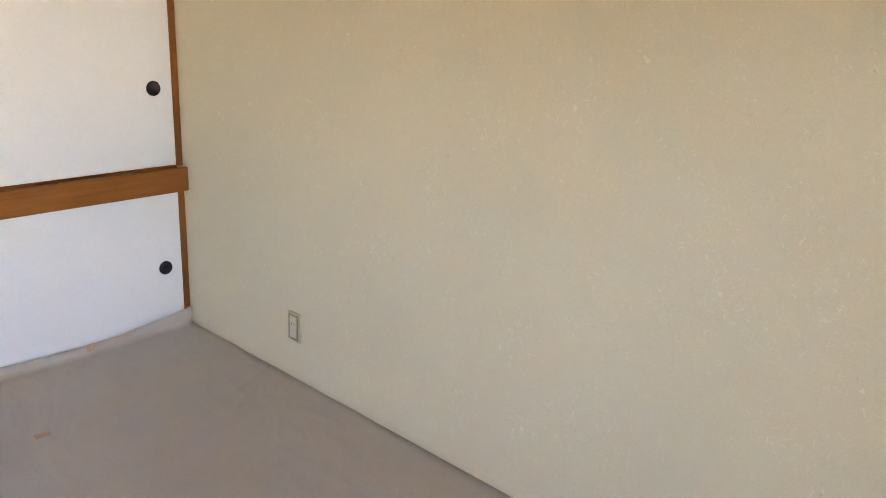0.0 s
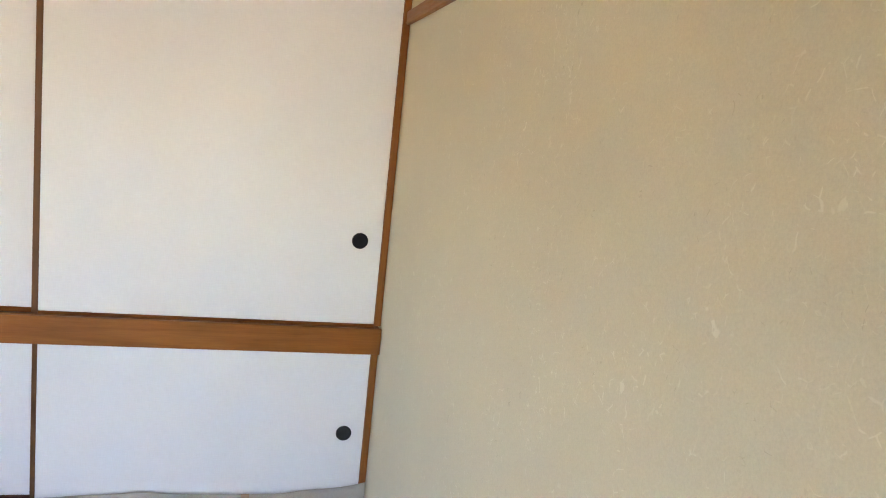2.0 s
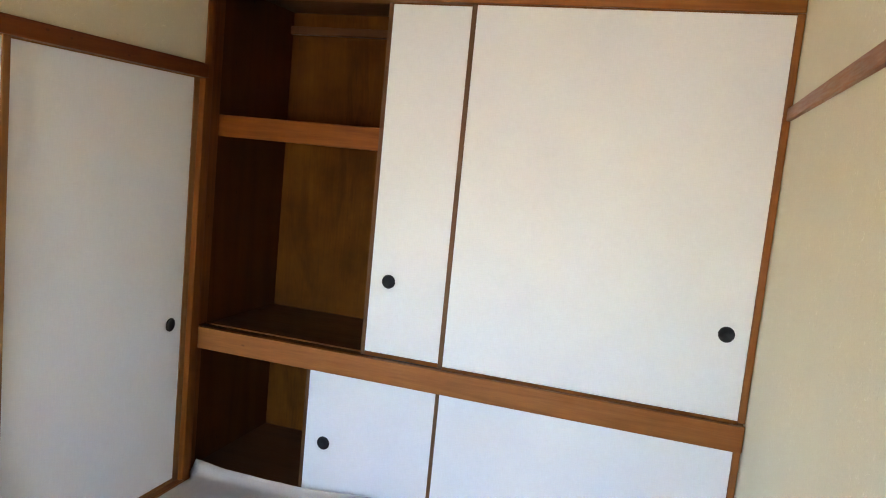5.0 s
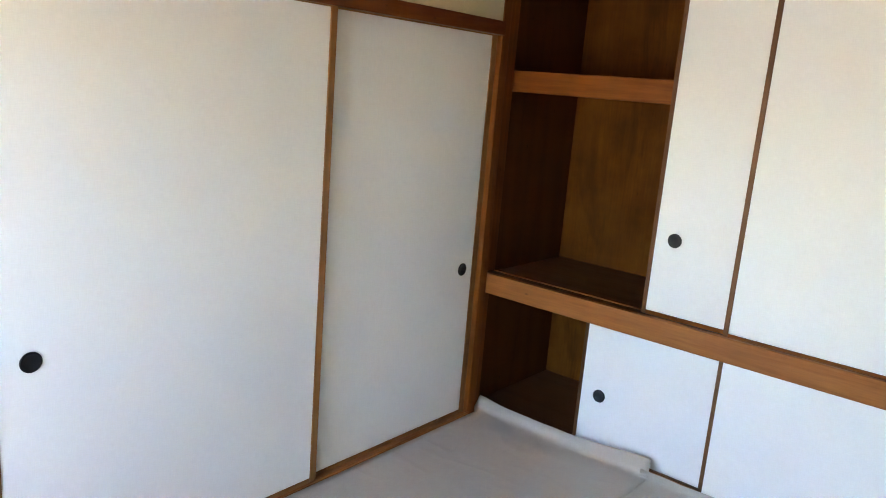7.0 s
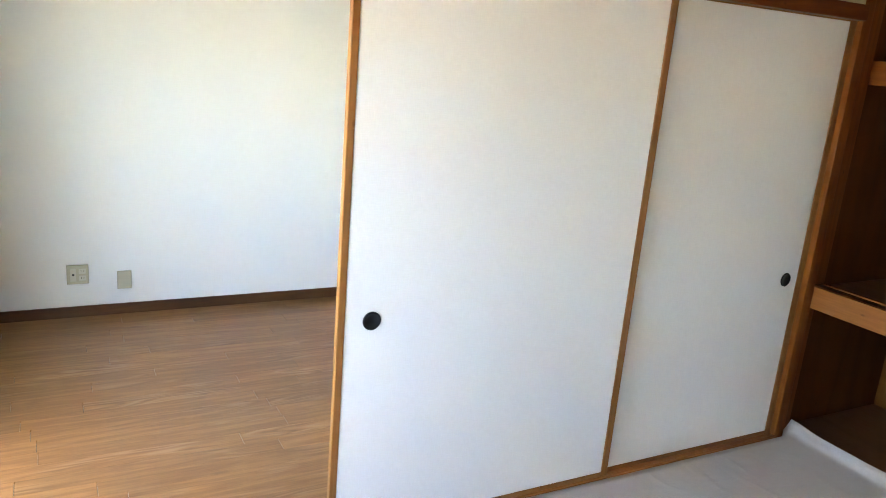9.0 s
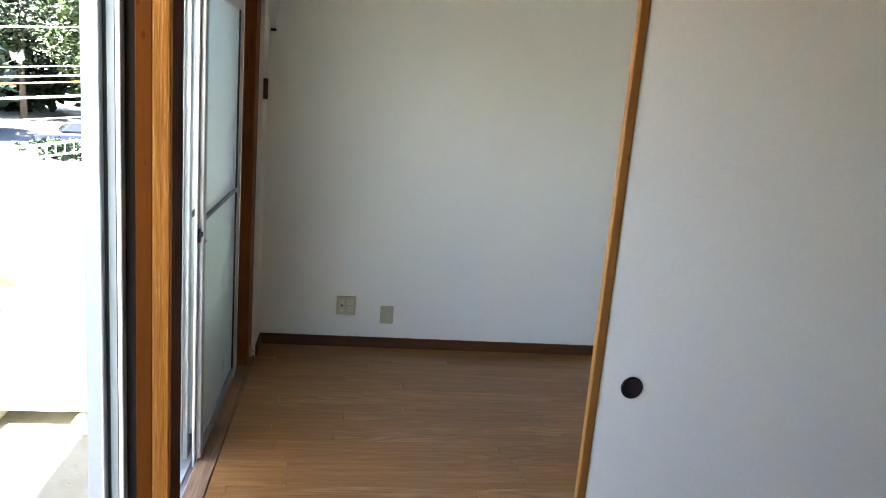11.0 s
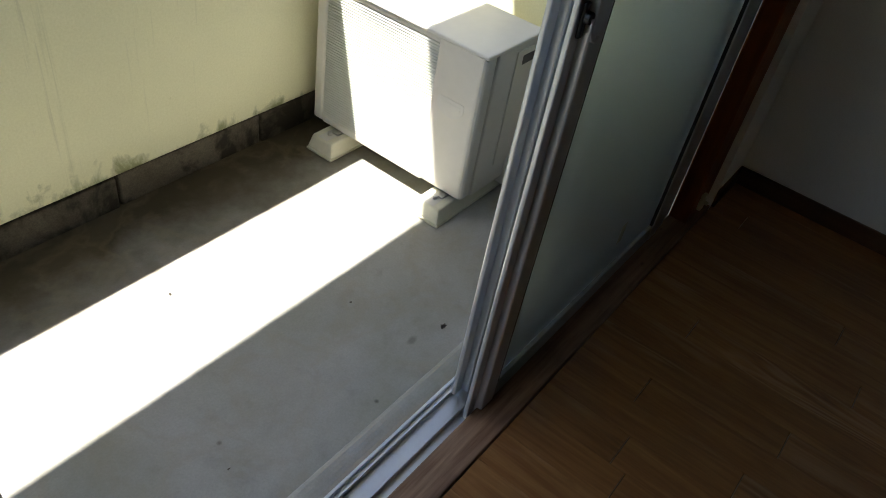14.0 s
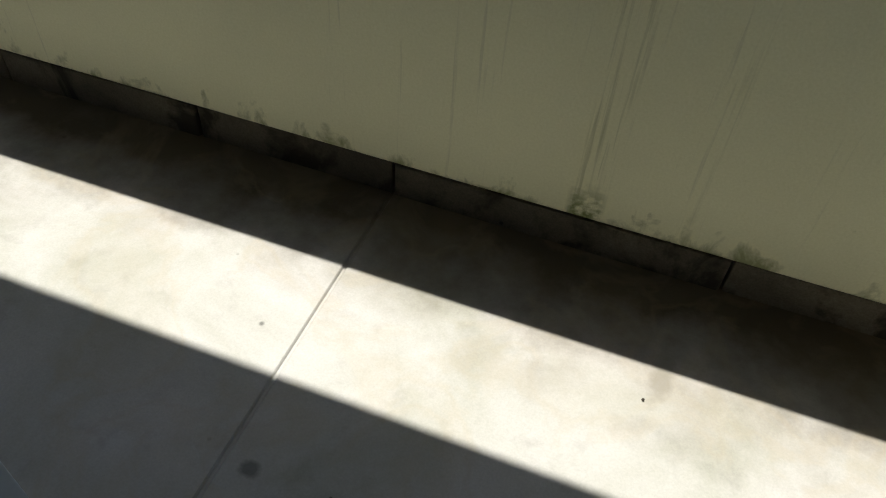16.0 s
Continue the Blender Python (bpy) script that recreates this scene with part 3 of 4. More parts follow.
setting("post_west_wall", box((WEST, -1.128, 0.0), (WEST + 0.03, -0.975, 2.36), 0.004), DARKS[2], "dark brown wooden post on the wall")

# baseboards of the west room
for a, b in (((WEST, SOUTH + 0.0005, -0.01), (WEST + 0.009, -1.129, 0.06)), ((WEST, -0.974, -0.01), (WEST + 0.009, 2.6, 0.06))):
    setting("baseboard", box(a, b, 0.002), SKIRT[1], "dark brown baseboard")
setting("baseboard", box((WEST + 0.0095, SOUTH, -0.01), (-2.1, SOUTH + 0.009, 0.06), 0.002), SKIRT[0], "dark brown baseboard")

# window reveals in the west room
setting("trim_window_casing", box((-2.0935, -3.33, -0.01), (-1.948, SOUTH - 0.02, 1.845), 0.004), BROWNS[2], "brown wooden window casing")
setting("window_sill_wood", box((-1.947, -3.33, -0.05), (-0.108, SOUTH - 0.002, 0.004), 0.004), SILLWOOD, "worn wooden window sill")
setting("window_sill_end", box((-2.0935, -3.2748, -0.06), (-1.9475, SOUTH - 0.002, 0.004), 0.003), SILLWOOD, "worn wooden window sill")
setting("window_head_wood", box((-1.947, -3.33, 1.79), (-0.108, SOUTH + 0.004, 1.844), 0.004), REDS[0])
setting("window_sill_wood_tatami", box((-0.004, -3.308, -0.05), (1.859, SOUTH - 0.002, 0.004), 0.004), SILLWOOD, "wooden window sill")
setting("window_head_wood_tatami", box((-0.004, -3.308, 1.79), (1.859, SOUTH + 0.004, 1.844), 0.004), REDS[0])

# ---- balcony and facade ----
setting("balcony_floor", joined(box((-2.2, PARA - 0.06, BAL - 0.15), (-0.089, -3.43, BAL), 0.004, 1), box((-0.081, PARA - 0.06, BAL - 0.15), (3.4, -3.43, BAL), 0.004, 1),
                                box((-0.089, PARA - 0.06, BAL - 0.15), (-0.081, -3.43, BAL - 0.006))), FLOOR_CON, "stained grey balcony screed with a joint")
curb = []
edges = [-2.2, -1.52, -0.98, -0.088, 0.52, 1.2, 1.9, 2.6, 3.4]
for i, (a, b) in enumerate(zip(edges, edges[1:])):
    curb.append(box((a + 0.003, PARA - 0.1, BAL - 0.02), (b - 0.003, PARA - 0.014 - 0.004 * (i % 2), -0.119 - 0.003 * (i % 3)), 0.008, 2))
curb.append(box((-2.2, PARA - 0.0995, BAL - 0.02), (3.4, PARA - 0.05, -0.1)))
setting("balcony_curb", joined(*curb), CURB_CON, "dirty concrete curb under the parapet")
setting("parapet", joined(box((-2.3, PARA - 0.11, -0.11), (3.4, PARA, 0.955), 0.012)), CREAM, "cream painted balcony parapet with moss streaks")
setting("parapet_west", joined(box((-2.27, PARA + 0.0005, -0.1), (-2.14, -3.43, 0.705), 0.012)), CREAM, "cream painted balcony end wall")
setting("balcony_curb_west", box((-2.27, PARA - 0.01, BAL - 0.02), (-2.155, -3.43, -0.1), 0.006), CURB_CON, "dirty concrete curb")
setting("parapet_east", box((3.3, PARA + 0.0005, BAL), (3.4, -3.43, 0.955), 0.012), CREAM)
setting("balcony_above", box((-3.2, PARA - 0.003, 2.40), (3.8, -3.43, 2.56)), SOFFIT, "grey underside of the balcony above")
setting("facade", joined(box((-3.2, -3.5, 1.846), (3.8, -3.4305, 2.4)), box((-3.2, -3.5, -0.061), (-2.0, -3.4305, 1.846)), box((1.87, -3.5, -0.061), (3.8, -3.4305, 1.846))), RENDER, "grey rendered facade")
setting("roof", box((-3.2, -3.5, 2.561), (3.8, 3.2, 2.7)), RENDER)
setting("wall_outer", joined(box((-0.062, 0.801, -0.06), (EAST + 0.13, 0.9, 2.56)), box((WEST - 0.13, 2.721, -0.06), (-0.062, 2.8, 2.56))), RENDER)
setting("facade_base", box((-3.2, -3.5, -3.2), (3.8, -3.4305, -0.0615), 0.03, 4), FLOOR_CON, "grey concrete ledge under the windows")


# ---- windows ----
def sash(window, x0, x1, y, z0, z1, rail_z, lock_at=None, wide=0.1):
    """A glazed aluminium sash with its inner face at y; its meeting stile has a set-back strip that carries the lock."""
    d = 0.027
    face, strip_w = 0.046, 0.026
    xm = x1 - strip_w - face
    s = part("sash", box((xm, y - d, z0), (xm + face, y, z1), 0.004), ALU, window)
    part("meeting_strip", box((xm + face + 0.0003, y - d, z0), (x1, y - 0.016, z1), 0.003), ALU, s)
    xw = x0 + wide
    for nm, a, b in (("stile", (x0, y - d, z0), (x0 + wide * 0.45, y - 0.004, z1)),
                     ("stile_bead", (x0 + wide * 0.45 + 0.004, y - d, z0), (xw, y - 0.001, z1)),
                     ("bottom_rail", (xw, y - d + 0.003, z0), (xm, y - 0.003, z0 + 0.075)),
                     ("top_rail", (xw, y - d + 0.003, z1 - 0.05), (xm, y - 0.003, z1)),
                     ("middle_rail", (xw, y - d + 0.006, rail_z - 0.011), (xm, y - 0.008, rail_z + 0.011))):
        part(nm, box(a, b, 0.003), ALU_GREY if nm in ("middle_rail", "bottom_rail") else ALU, s)
    for za, zb in ((z0 + 0.075, rail_z - 0.011), (rail_z + 0.011, z1 - 0.05)):
        part("gasket", joined(box((xw, y - 0.012, za), (xw + 0.005, y - 0.004, zb)), box((xm - 0.007, y - 0.012, za), (xm, y - 0.003, zb))), ALU_DARK, s)
        pane = part("pane", box((xw + 0.001, y - 0.017, za + 0.001), (xm - 0.001, y - 0.013, zb - 0.001)), FROST, s, "frosted glass pane")
        pane.visible_shadow = False
    if lock_at:
        lx, lz = lock_at
        yl = y - 0.016
        part("crescent_lock", joined(box((lx - 0.007, yl, lz - 0.026), (lx + 0.007, yl + 0.007, lz + 0.026), 0.003), disc((lx, yl + 0.011, lz + 0.006), 1, 0.009, 0.01, 20, 0.002)), BLACK, s, "black crescent sash lock")
        part("lever", tube([(lx, yl + 0.017, lz + 0.006), (lx - 0.002, yl + 0.019, lz - 0.012), (lx - 0.004, yl + 0.02, lz - 0.024), (lx - 0.01, yl + 0.024, lz - 0.027), (lx - 0.012, yl + 0.026, lz - 0.018)], 0.0028, 8), STEEL, s, "", True)
    return s


def balcony_window(name, x0, x1, y_in, y_out, z0, z1, label):
    w = tagged(new(name), label, kind="structure")
    # jambs: a plate with ribs that leave dark channels
    for xa, sgn in ((x0, 1), (x1, -1)):
        j = part("jamb", box((xa, y_out, z0), (xa + sgn * 0.012, y_in, z1), 0.002), ALU_JAMB, w)
        for ya, yb in ((y_in - 0.012, y_in), (y_in - 0.052, y_in - 0.044)):
            part("rib", box((xa + sgn * 0.0122, ya, z0 + 0.03), (xa + sgn * 0.034, yb, z1 - 0.03), 0.003), ALU, j)
        for ya, yb in ((y_in - 0.019, y_in - 0.013), (y_in - 0.043, y_in - 0.036), (y_in - 0.0575, y_in - 0.0535)):
            part("gasket", box((xa + sgn * 0.0122, ya, z0 + 0.03), (xa + sgn * 0.0145, yb, z1 - 0.03)), ALU_DARK, j)
    sill = part("track_sill", box((x0 + 0.0125, y_out, z0), (x1 - 0.0125, y_in, z0 + 0.012), 0.002), ALU, w)
    for yc in (y_in - 0.03, y_in - 0.074):
        part("track_rail", box((x0 + 0.035, yc - 0.0025, z0 + 0.0122), (x1 - 0.035, yc + 0.0025, z0 + 0.026), 0.001), ALU, sill)
    part("track_lip", box((x0 + 0.035, y_out, z0 + 0.0122), (x1 - 0.035, y_out + 0.008, z0 + 0.022), 0.002), ALU, sill)
    part("head", box((x0 + 0.0125, y_out, z1 - 0.03), (x1 - 0.0125, y_in, z1), 0.003), ALU, w)
    return w


win_w = balcony_window("window_1", -1.947, -0.108, -3.3305, -3.425, -0.045, 1.79, "silver aluminium sliding balcony window, standing half open")
sash(win_w, -1.885, -0.952, -3.318, -0.02, 1.765, 0.92, (-0.966, 0.872))
sash(win_w, -1.9125, -0.985, -3.374, -0.02, 1.765, 0.92)
part("sticker", box((-1.56, -3.3309, 0.13), (-1.535, -3.3303, 0.19)), PLATE_IN, win_w, "small pale sticker on the glass")
win_e = balcony_window("window_2", -0.027, 1.858, -3.312, -3.402, -0.045, 1.79, "silver aluminium sliding balcony window of the tatami room, open")
sash(win_e, 0.9, 1.82, -3.316, -0.02, 1.765, 0.92)
sash(win_e, 0.86, 1.78, -3.364, -0.02, 1.765, 0.92)

# ---- closet ----
closet = holder("closet", "built-in varnished wooden closet with an open dark interior", "closet")
CB = 0.655
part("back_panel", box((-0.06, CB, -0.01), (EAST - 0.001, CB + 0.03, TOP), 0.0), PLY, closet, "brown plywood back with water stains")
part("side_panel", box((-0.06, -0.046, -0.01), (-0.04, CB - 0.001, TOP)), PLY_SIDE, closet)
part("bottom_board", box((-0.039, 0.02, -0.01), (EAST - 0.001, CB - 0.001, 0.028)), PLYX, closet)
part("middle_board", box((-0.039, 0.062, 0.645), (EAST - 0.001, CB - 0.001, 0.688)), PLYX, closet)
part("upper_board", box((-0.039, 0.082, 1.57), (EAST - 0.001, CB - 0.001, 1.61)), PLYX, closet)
part("upper_beam", box((-0.039, 0.052, 1.543), (EAST - 0.001, 0.0815, 1.638), 0.003), BROWNS[0], closet)
part("inner_jamb", box((-0.0395, -0.0455, 0.023), (-0.031, 0.019, 0.6025), 0.002), BROWNS[2], closet)
part("inner_jamb", box((-0.0395, -0.0455, 0.7002), (-0.031, 0.049, 2.1365), 0.002), BROWNS[2], closet)
part("cleat", box((-0.0395, CB - 0.03, 2.09), (EAST - 0.001, CB - 0.0005, 2.13), 0.002), PLYX, closet)
part("inner_ceiling", box((-0.039, 0.08, 2.2), (EAST - 0.001, CB - 0.001, 2.235)), PLYX, closet)
beam = part("middle_beam", joined(box((-0.0395, -0.046, 0.603), (EAST - 0.003, -0.028, 0.7), 0.003), box((-0.0395, -0.0282, 0.6035), (EAST - 0.0035, 0.06, 0.686))), WOODS[0], closet, "varnished wooden middle rail")
# the dark colour holds both dirt and the shade of the groove
part("track", box((-0.039, -0.0278, 0.6862), (EAST - 0.0275, 0.0598, 0.6892), 0.001, 1), TRACK, beam, "dark worn door track with groove shade in its colour")
part("groove_strip", joined(box((-0.039, -0.016, 0.6894), (EAST - 0.0275, -0.006, 0.6965), 0.002), box((-0.039, 0.053, 0.6894), (EAST - 0.0275, 0.0598, 0.6965), 0.002)), BROWNS[0], beam)
part("header", box((-0.0395, -0.014, 2.137), (EAST - 0.003, 0.06, 2.19), 0.003), WOODS[0], closet, "varnished wooden header rail")
part("ceiling_moulding", box((0.0045, -0.026, 2.1905), (EAST - 0.0225, 0.05, TOP - 0.0005), 0.004), WOODS[0], closet, "pale wooden ceiling moulding")
part("end_post", box((EAST - 0.026, -0.008, 0.0), (EAST - 0.002, 0.06, 0.6025), 0.003), WOODS[2], closet)
part("end_post", box((EAST - 0.026, -0.008, 0.7005), (EAST - 0.002, 0.06, 2.1365), 0.003), WOODS[2], closet)
part("bottom_rail", box((-0.039, -0.008, -0.005), (EAST - 0.0265, 0.062, 0.022), 0.003), WOODS[0], closet)


# ---- sliding doors ----
def pull(door, centre, axis, sgn, r=0.029):
    """A round black recessed finger pull: a raised ring with a dish."""
    c = Vector(centre)
    n = Vector((0, 0, 0))
    n[axis] = sgn
    bm = bmesh.new()
    prof = ((r, 0.0), (r, 0.0025), (r - 0.0025, 0.0038), (r - 0.006, 0.003), (r - 0.0075, 0.0006), (0.0001, 0.0003))
    a, b = [Vector([1.0 if i == k else 0.0 for i in range(3)]) for k in range(3) if k != axis]
    seg = 36
    rings = [[bm.verts.new(c + n * h + rad * (math.cos(2 * math.pi * k / seg) * a + math.sin(2 * math.pi * k / seg) * b)) for k in range(seg)] for rad, h in prof]
    for r0, r1 in zip(rings, rings[1:]):
        for k in range(seg):
            bm.faces.new((r0[k], r0[(k + 1) % seg], r1[(k + 1) % seg], r1[k]))
    bmesh.ops.recalc_face_normals(bm, faces=bm.faces[:])
    return part("finger_pull", bm, BLACK_DISH, door, "round black recessed finger pull", True)


def closet_door(x0, x1, y, z0, z1, pulls, label, left=0.018, right=0.014, low=0.014, high=0.005):
    """A papered door that slides along x; its paper faces -y at y."""
    d = holder("closet_door", label, "sliding door", "closet doors")
    part("panel", box((x0 + left, y, z0 + low), (x1 - right, y + 0.016, z1 - high), 0.001, 1), PAPER, d, "off-white papered panel")
    part("stile", box((x0, y - 0.002, z0), (x0 + left - 0.0004, y + 0.019, z1), 0.002), STILE, d)
    if right > 0.001:
        part("stile", box((x1 - right + 0.0004, y - 0.002, z0), (x1, y + 0.019, z1), 0.002), BROWNS[2], d)
    part("bottom_rail", box((x0 + left, y - 0.002, z0), (x1 - right, y + 0.019, z0 + low - 0.0004), 0.002), BROWNS[0], d)
    part("top_rail", box((x0 + left, y - 0.001, z1 - high + 0.0004), (x1 - right, y + 0.019, z1), 0.001), BROWNS[0], d)
    for px, pz in pulls:
        pull(d, (px, y, pz), 1, -1)
    return d


closet_door(1.096, 2.243, 0.0, 0.6898, 2.1365, [(2.162, 1.013)], "large off-white papered closet door, closed over its neighbour", 0.02, 0.003, 0.016)
closet_door(0.742, 1.89, 0.031, 0.6898, 2.1365, [(0.841, 1.013)], "off-white papered closet door slid behind the front one", 0.018, 0.012, 0.017)
closet_door(1.1, 2.243, 0.0, 0.0225, 0.6025, [(2.166, 0.279)], "low off-white papered closet door, closed", 0.016, 0.003, 0.006, 0.01)
closet_door(0.499, 1.65, 0.031, 0.0225, 0.6025, [(0.604, 0.265)], "low off-white papered closet door slid half open", 0.016, 0.012, 0.006, 0.01)


def room_door(y0, y1, x, z0, z1, pull_yz, label, s0=0.024, s1=0.03):
    """A papered door that slides along y; its paper faces +x at x. y0 is its south end."""
    d = holder("room_door", label, "sliding door", "sliding room doors")
    part("panel", box((x - 0.017, y0 + s0, z0 + 0.018), (x, y1 - s1, z1 - 0.006), 0.001, 1), PAPER, d, "off-white papered panel")
    part("stile", box((x - 0.02, y0, z0), (x + 0.003, y0 + s0 - 0.0004, z1), 0.003), GOLDS[2], d)
    part("stile", box((x - 0.02, y1 - s1 + 0.0004, z0), (x + 0.003, y1, z1), 0.003), GOLDS[2], d)
    part("bottom_rail", box((x - 0.02, y0 + s0, z0), (x + 0.002, y1 - s1, z0 + 0.0176), 0.002), GOLDS[1], d)
    part("top_rail", box((x - 0.02, y0 + s0, z1 - 0.0056), (x + 0.001, y1 - s1, z1), 0.001), GOLDS[1], d)
    pull(d, (x, *pull_yz), 0, 1)
    return d


room_door(-2.184, -1.062, 0.0, 0.0165, 1.778, (-2.076, 0.746), "tall off-white papered sliding room door, pulled in front of the next")
room_door(-1.2, -0.1065, -0.03, 0.0085, 1.778, (-0.213, 0.735), "tall off-white papered sliding room door beside the closet", 0.024, 0.036)


# ---- protective paper on the floor ----
def paper_sheet(x0, x1, lift, seed, lay=0.0, east=False, west=False):
    """A sheet of kraft paper: creased on the floor, its end turned up against the closet."""
    bm = bmesh.new()
    nx, ny = max(int((x1 - x0) / 0.03), 4), 110
    y0, lip_y = SOUTH + 0.02, -0.0135
    span = lip_y - y0
    grid = []
    for i in range(nx + 1):
        u = i / nx
        x = x0 + u * (x1 - x0)
        row = []
        h = lift(u) + 0.006 * noise.noise((x * 9, seed, 0))
        total = span + h
        for j in range(ny + 1):
            s = (j / ny) ** 0.8 * total
            bend = 0.03
            if s < span - bend:
                y, z = y0 + s, 0.0
            elif s < span:
                a = (s - span + bend) / bend
                y, z = y0 + s - 0.004 * a * a, 0.006 * a * a
            else:
                y, z = lip_y - 0.004 - 0.002 * noise.noise((x * 14, s * 20, seed)), 0.006 + (s - span)
            flat = max(0.0, min(1.0, (span - 0.05 - s) / 0.2))
            crease = 0.004 * noise.noise((x * 2.3, y * 1.6, 0)) + 0.0022 * abs(noise.noise((x * 7, y * 4, 3)))
            rise = 0.0055 + lay + flat * crease
            if east:
                rise += max(0.0, 1 - (x1 - x) / 0.05) * (0.004 + 0.01 * max(0, noise.noise((1, y * 5, seed))))
            if west and s > span - 0.05:
                x = x0 + u * (x1 - x0) - 0.034 * math.exp(-22 * u) * min(1.0, (s - span + 0.05) / 0.04) * (1.0 - 0.75 * max(0.0, s - span) / h)
            row.append(bm.verts.new((x + (0.004 * noise.noise((y * 3, seed, 7)) if 0 < i < nx or not (east or west) else 0.0), y, z + max(rise, 0.001))))
        grid.append(row)
    for a, b in zip(grid, grid[1:]):
        for j in range(ny):
            bm.faces.new((a[j], b[j], b[j + 1], a[j + 1]))
    bmesh.ops.recalc_face_normals(bm, faces=bm.faces[:])
    back = bmesh.ops.solidify(bm, geom=bm.faces[:], thickness=0.0006)
    sheet = part("paper_sheet", bm, KRAFT, None, "", True)
    for f in sheet.data.polygons:
        f.use_smooth = f.area > 5e-5
    return tagged(sheet, "grey-brown protective kraft paper sheet on the tatami floor", "floor paper", "floor paper sheets")


paper_sheet(0.009, 0.897, lambda u: 0.062 - 0.022 * math.sin(math.pi * min(u * 1.1, 1)) + 0.02 * u, 1.3, 0.0012, west=True)
paper_sheet(0.86, EAST - 0.004, lambda u: 0.026 + 0.046 * math.sin(math.pi * min(u / 0.86, 1.0) * 0.5) ** 2 - 0.034 * math.sin(math.pi * max(0.0, (u - 0.43) / 0.57)), 4.1, 0.0, east=True)


# bits of brown tape on the paper
tagged(part("tape", box((1.428, -0.496, 0.0085), (1.475, -0.468, 0.0095), 0.0003, 1), TAPE), "scrap of brown tape on the floor paper", "tape", "tape scraps")
tagged(part("tape", box((1.808, -0.0215, 0.01), (1.838, -0.0205, 0.048), 0.0003, 1), TAPE), "scrap of brown tape on the turned-up paper edge", "tape", "tape scraps")

# ---- sockets and fittings ----
def wall_plate(name, x, sgn, yc, zc, w, h, kind, label):
    """A plate on a wall whose face is at x and looks along sgn."""
    p = holder(name, label, "wall plate")
    part("cover", box((x, yc - w / 2, zc - h / 2), (x + sgn * 0.009, yc + w / 2, zc + h / 2), 0.003), PLATE, p)
    f = x + sgn * 0.009
    if kind == "blank":
        part("insert", box((f, yc - w * 0.42, zc - h * 0.43), (f + sgn * 0.002, yc + w * 0.42, zc + h * 0.43), 0.001), PLATE, p)
    elif kind == "single":
        part("insert", box((f, yc - 0.019, zc - 0.042), (f + sgn * 0.003, yc + 0.019, zc + 0.042), 0.002), PLATE_IN, p)
        part("insert_frame", joined(box((f, yc - 0.027, zc - 0.05), (f + sgn * 0.002, yc - 0.02, zc + 0.05)), box((f, yc + 0.02, zc - 0.05), (f + sgn * 0.002, yc + 0.027, zc + 0.05)),
                                    box((f, yc - 0.0199, zc + 0.043), (f + sgn * 0.002, yc + 0.0199, zc + 0.05)), box((f, yc - 0.0199, zc - 0.05), (f + sgn * 0.002, yc + 0.0199, zc - 0.043))), OLIVE, p)
        part("slot", joined(box((f + sgn * 0.003, yc - 0.008, zc + 0.008), (f + sgn * 0.0034, yc - 0.006, zc + 0.018)), box((f + sgn * 0.003, yc + 0.006, zc + 0.008), (f + sgn * 0.0034, yc + 0.008, zc + 0.018))), SLOT, p)
    else:
        part("aerial_jack", disc((f + sgn * 0.002, yc - 0.022, zc), 0, 0.006, 0.006, 20, 0.001), SLOT, p)
        part("insert", box((f, yc - 0.036, zc - 0.036), (f + sgn * 0.002, yc - 0.008, zc + 0.036), 0.001), PLATE_IN, p)
        for dz in (-0.019, 0.019):
            part("outlet", box((f, yc + 0.006, zc + dz - 0.014), (f + sgn * 0.0025, yc + 0.04, zc + dz + 0.014), 0.0015), PLATE_IN, p)
            part("slot", joined(box((f + sgn * 0.0025, yc + 0.016, zc + dz - 0.004), (f + sgn * 0.003, yc + 0.018, zc + dz + 0.005)), box((f + sgn * 0.0025, yc + 0.028, zc + dz - 0.004), (f + sgn * 0.003, yc + 0.03, zc + dz + 0.005))), SLOT, p)
    return p


wall_plate("wall_socket", EAST, -1, -0.724, 0.222, 0.07, 0.115, "single", "beige single wall socket low on the straw wall")
wall_plate("wall_socket", WEST, 1, -2.793, 0.238, 0.106, 0.106, "double", "beige aerial and power outlet plate on the white wall")
wall_plate("blank_plate", WEST, 1, -2.565, 0.194, 0.073, 0.102, "blank", "beige blank cover plate on the white wall")
hook = holder("wall_hook", "small black hook with a thin wire on the white wall", "hook")
part("hook_body", disc((WEST + 0.022, -3.232, 1.672), 1, 0.007, 0.028, 14, 0.002), BLACK, hook)
part("hook_stem", tube([(WEST, -3.235, 1.676), (WEST + 0.012, -3.235, 1.675), (WEST + 0.022, -3.235, 1.672)], 0.003), STEEL, hook)
part("wire", tube([(WEST + 0.02, -3.228, 1.675), (WEST + 0.016, -3.222, 1.72), (WEST + 0.012, -3.216, 1.78), (WEST + 0.002, -3.212, 1.83)], 0.0012, 6), STEEL, hook)
tagged(part("latch_block", box((-2.112, SOUTH + 0.0005, 1.33), (-2.0945, SOUTH + 0.024, 1.43), 0.003), SKIRT[2]), "small brown wooden block beside the window casing", "block")
tagged(part("door_catch", joined(box((-2.02, SOUTH - 0.0195, 0.03), (-1.995, SOUTH - 0.006, 0.085), 0.004), disc((-2.007, SOUTH - 0.001, 0.058), 1, 0.006, 0.012, 16, 0.002)), PLATE_IN), "small white plastic catch at the foot of the window casing", "catch")


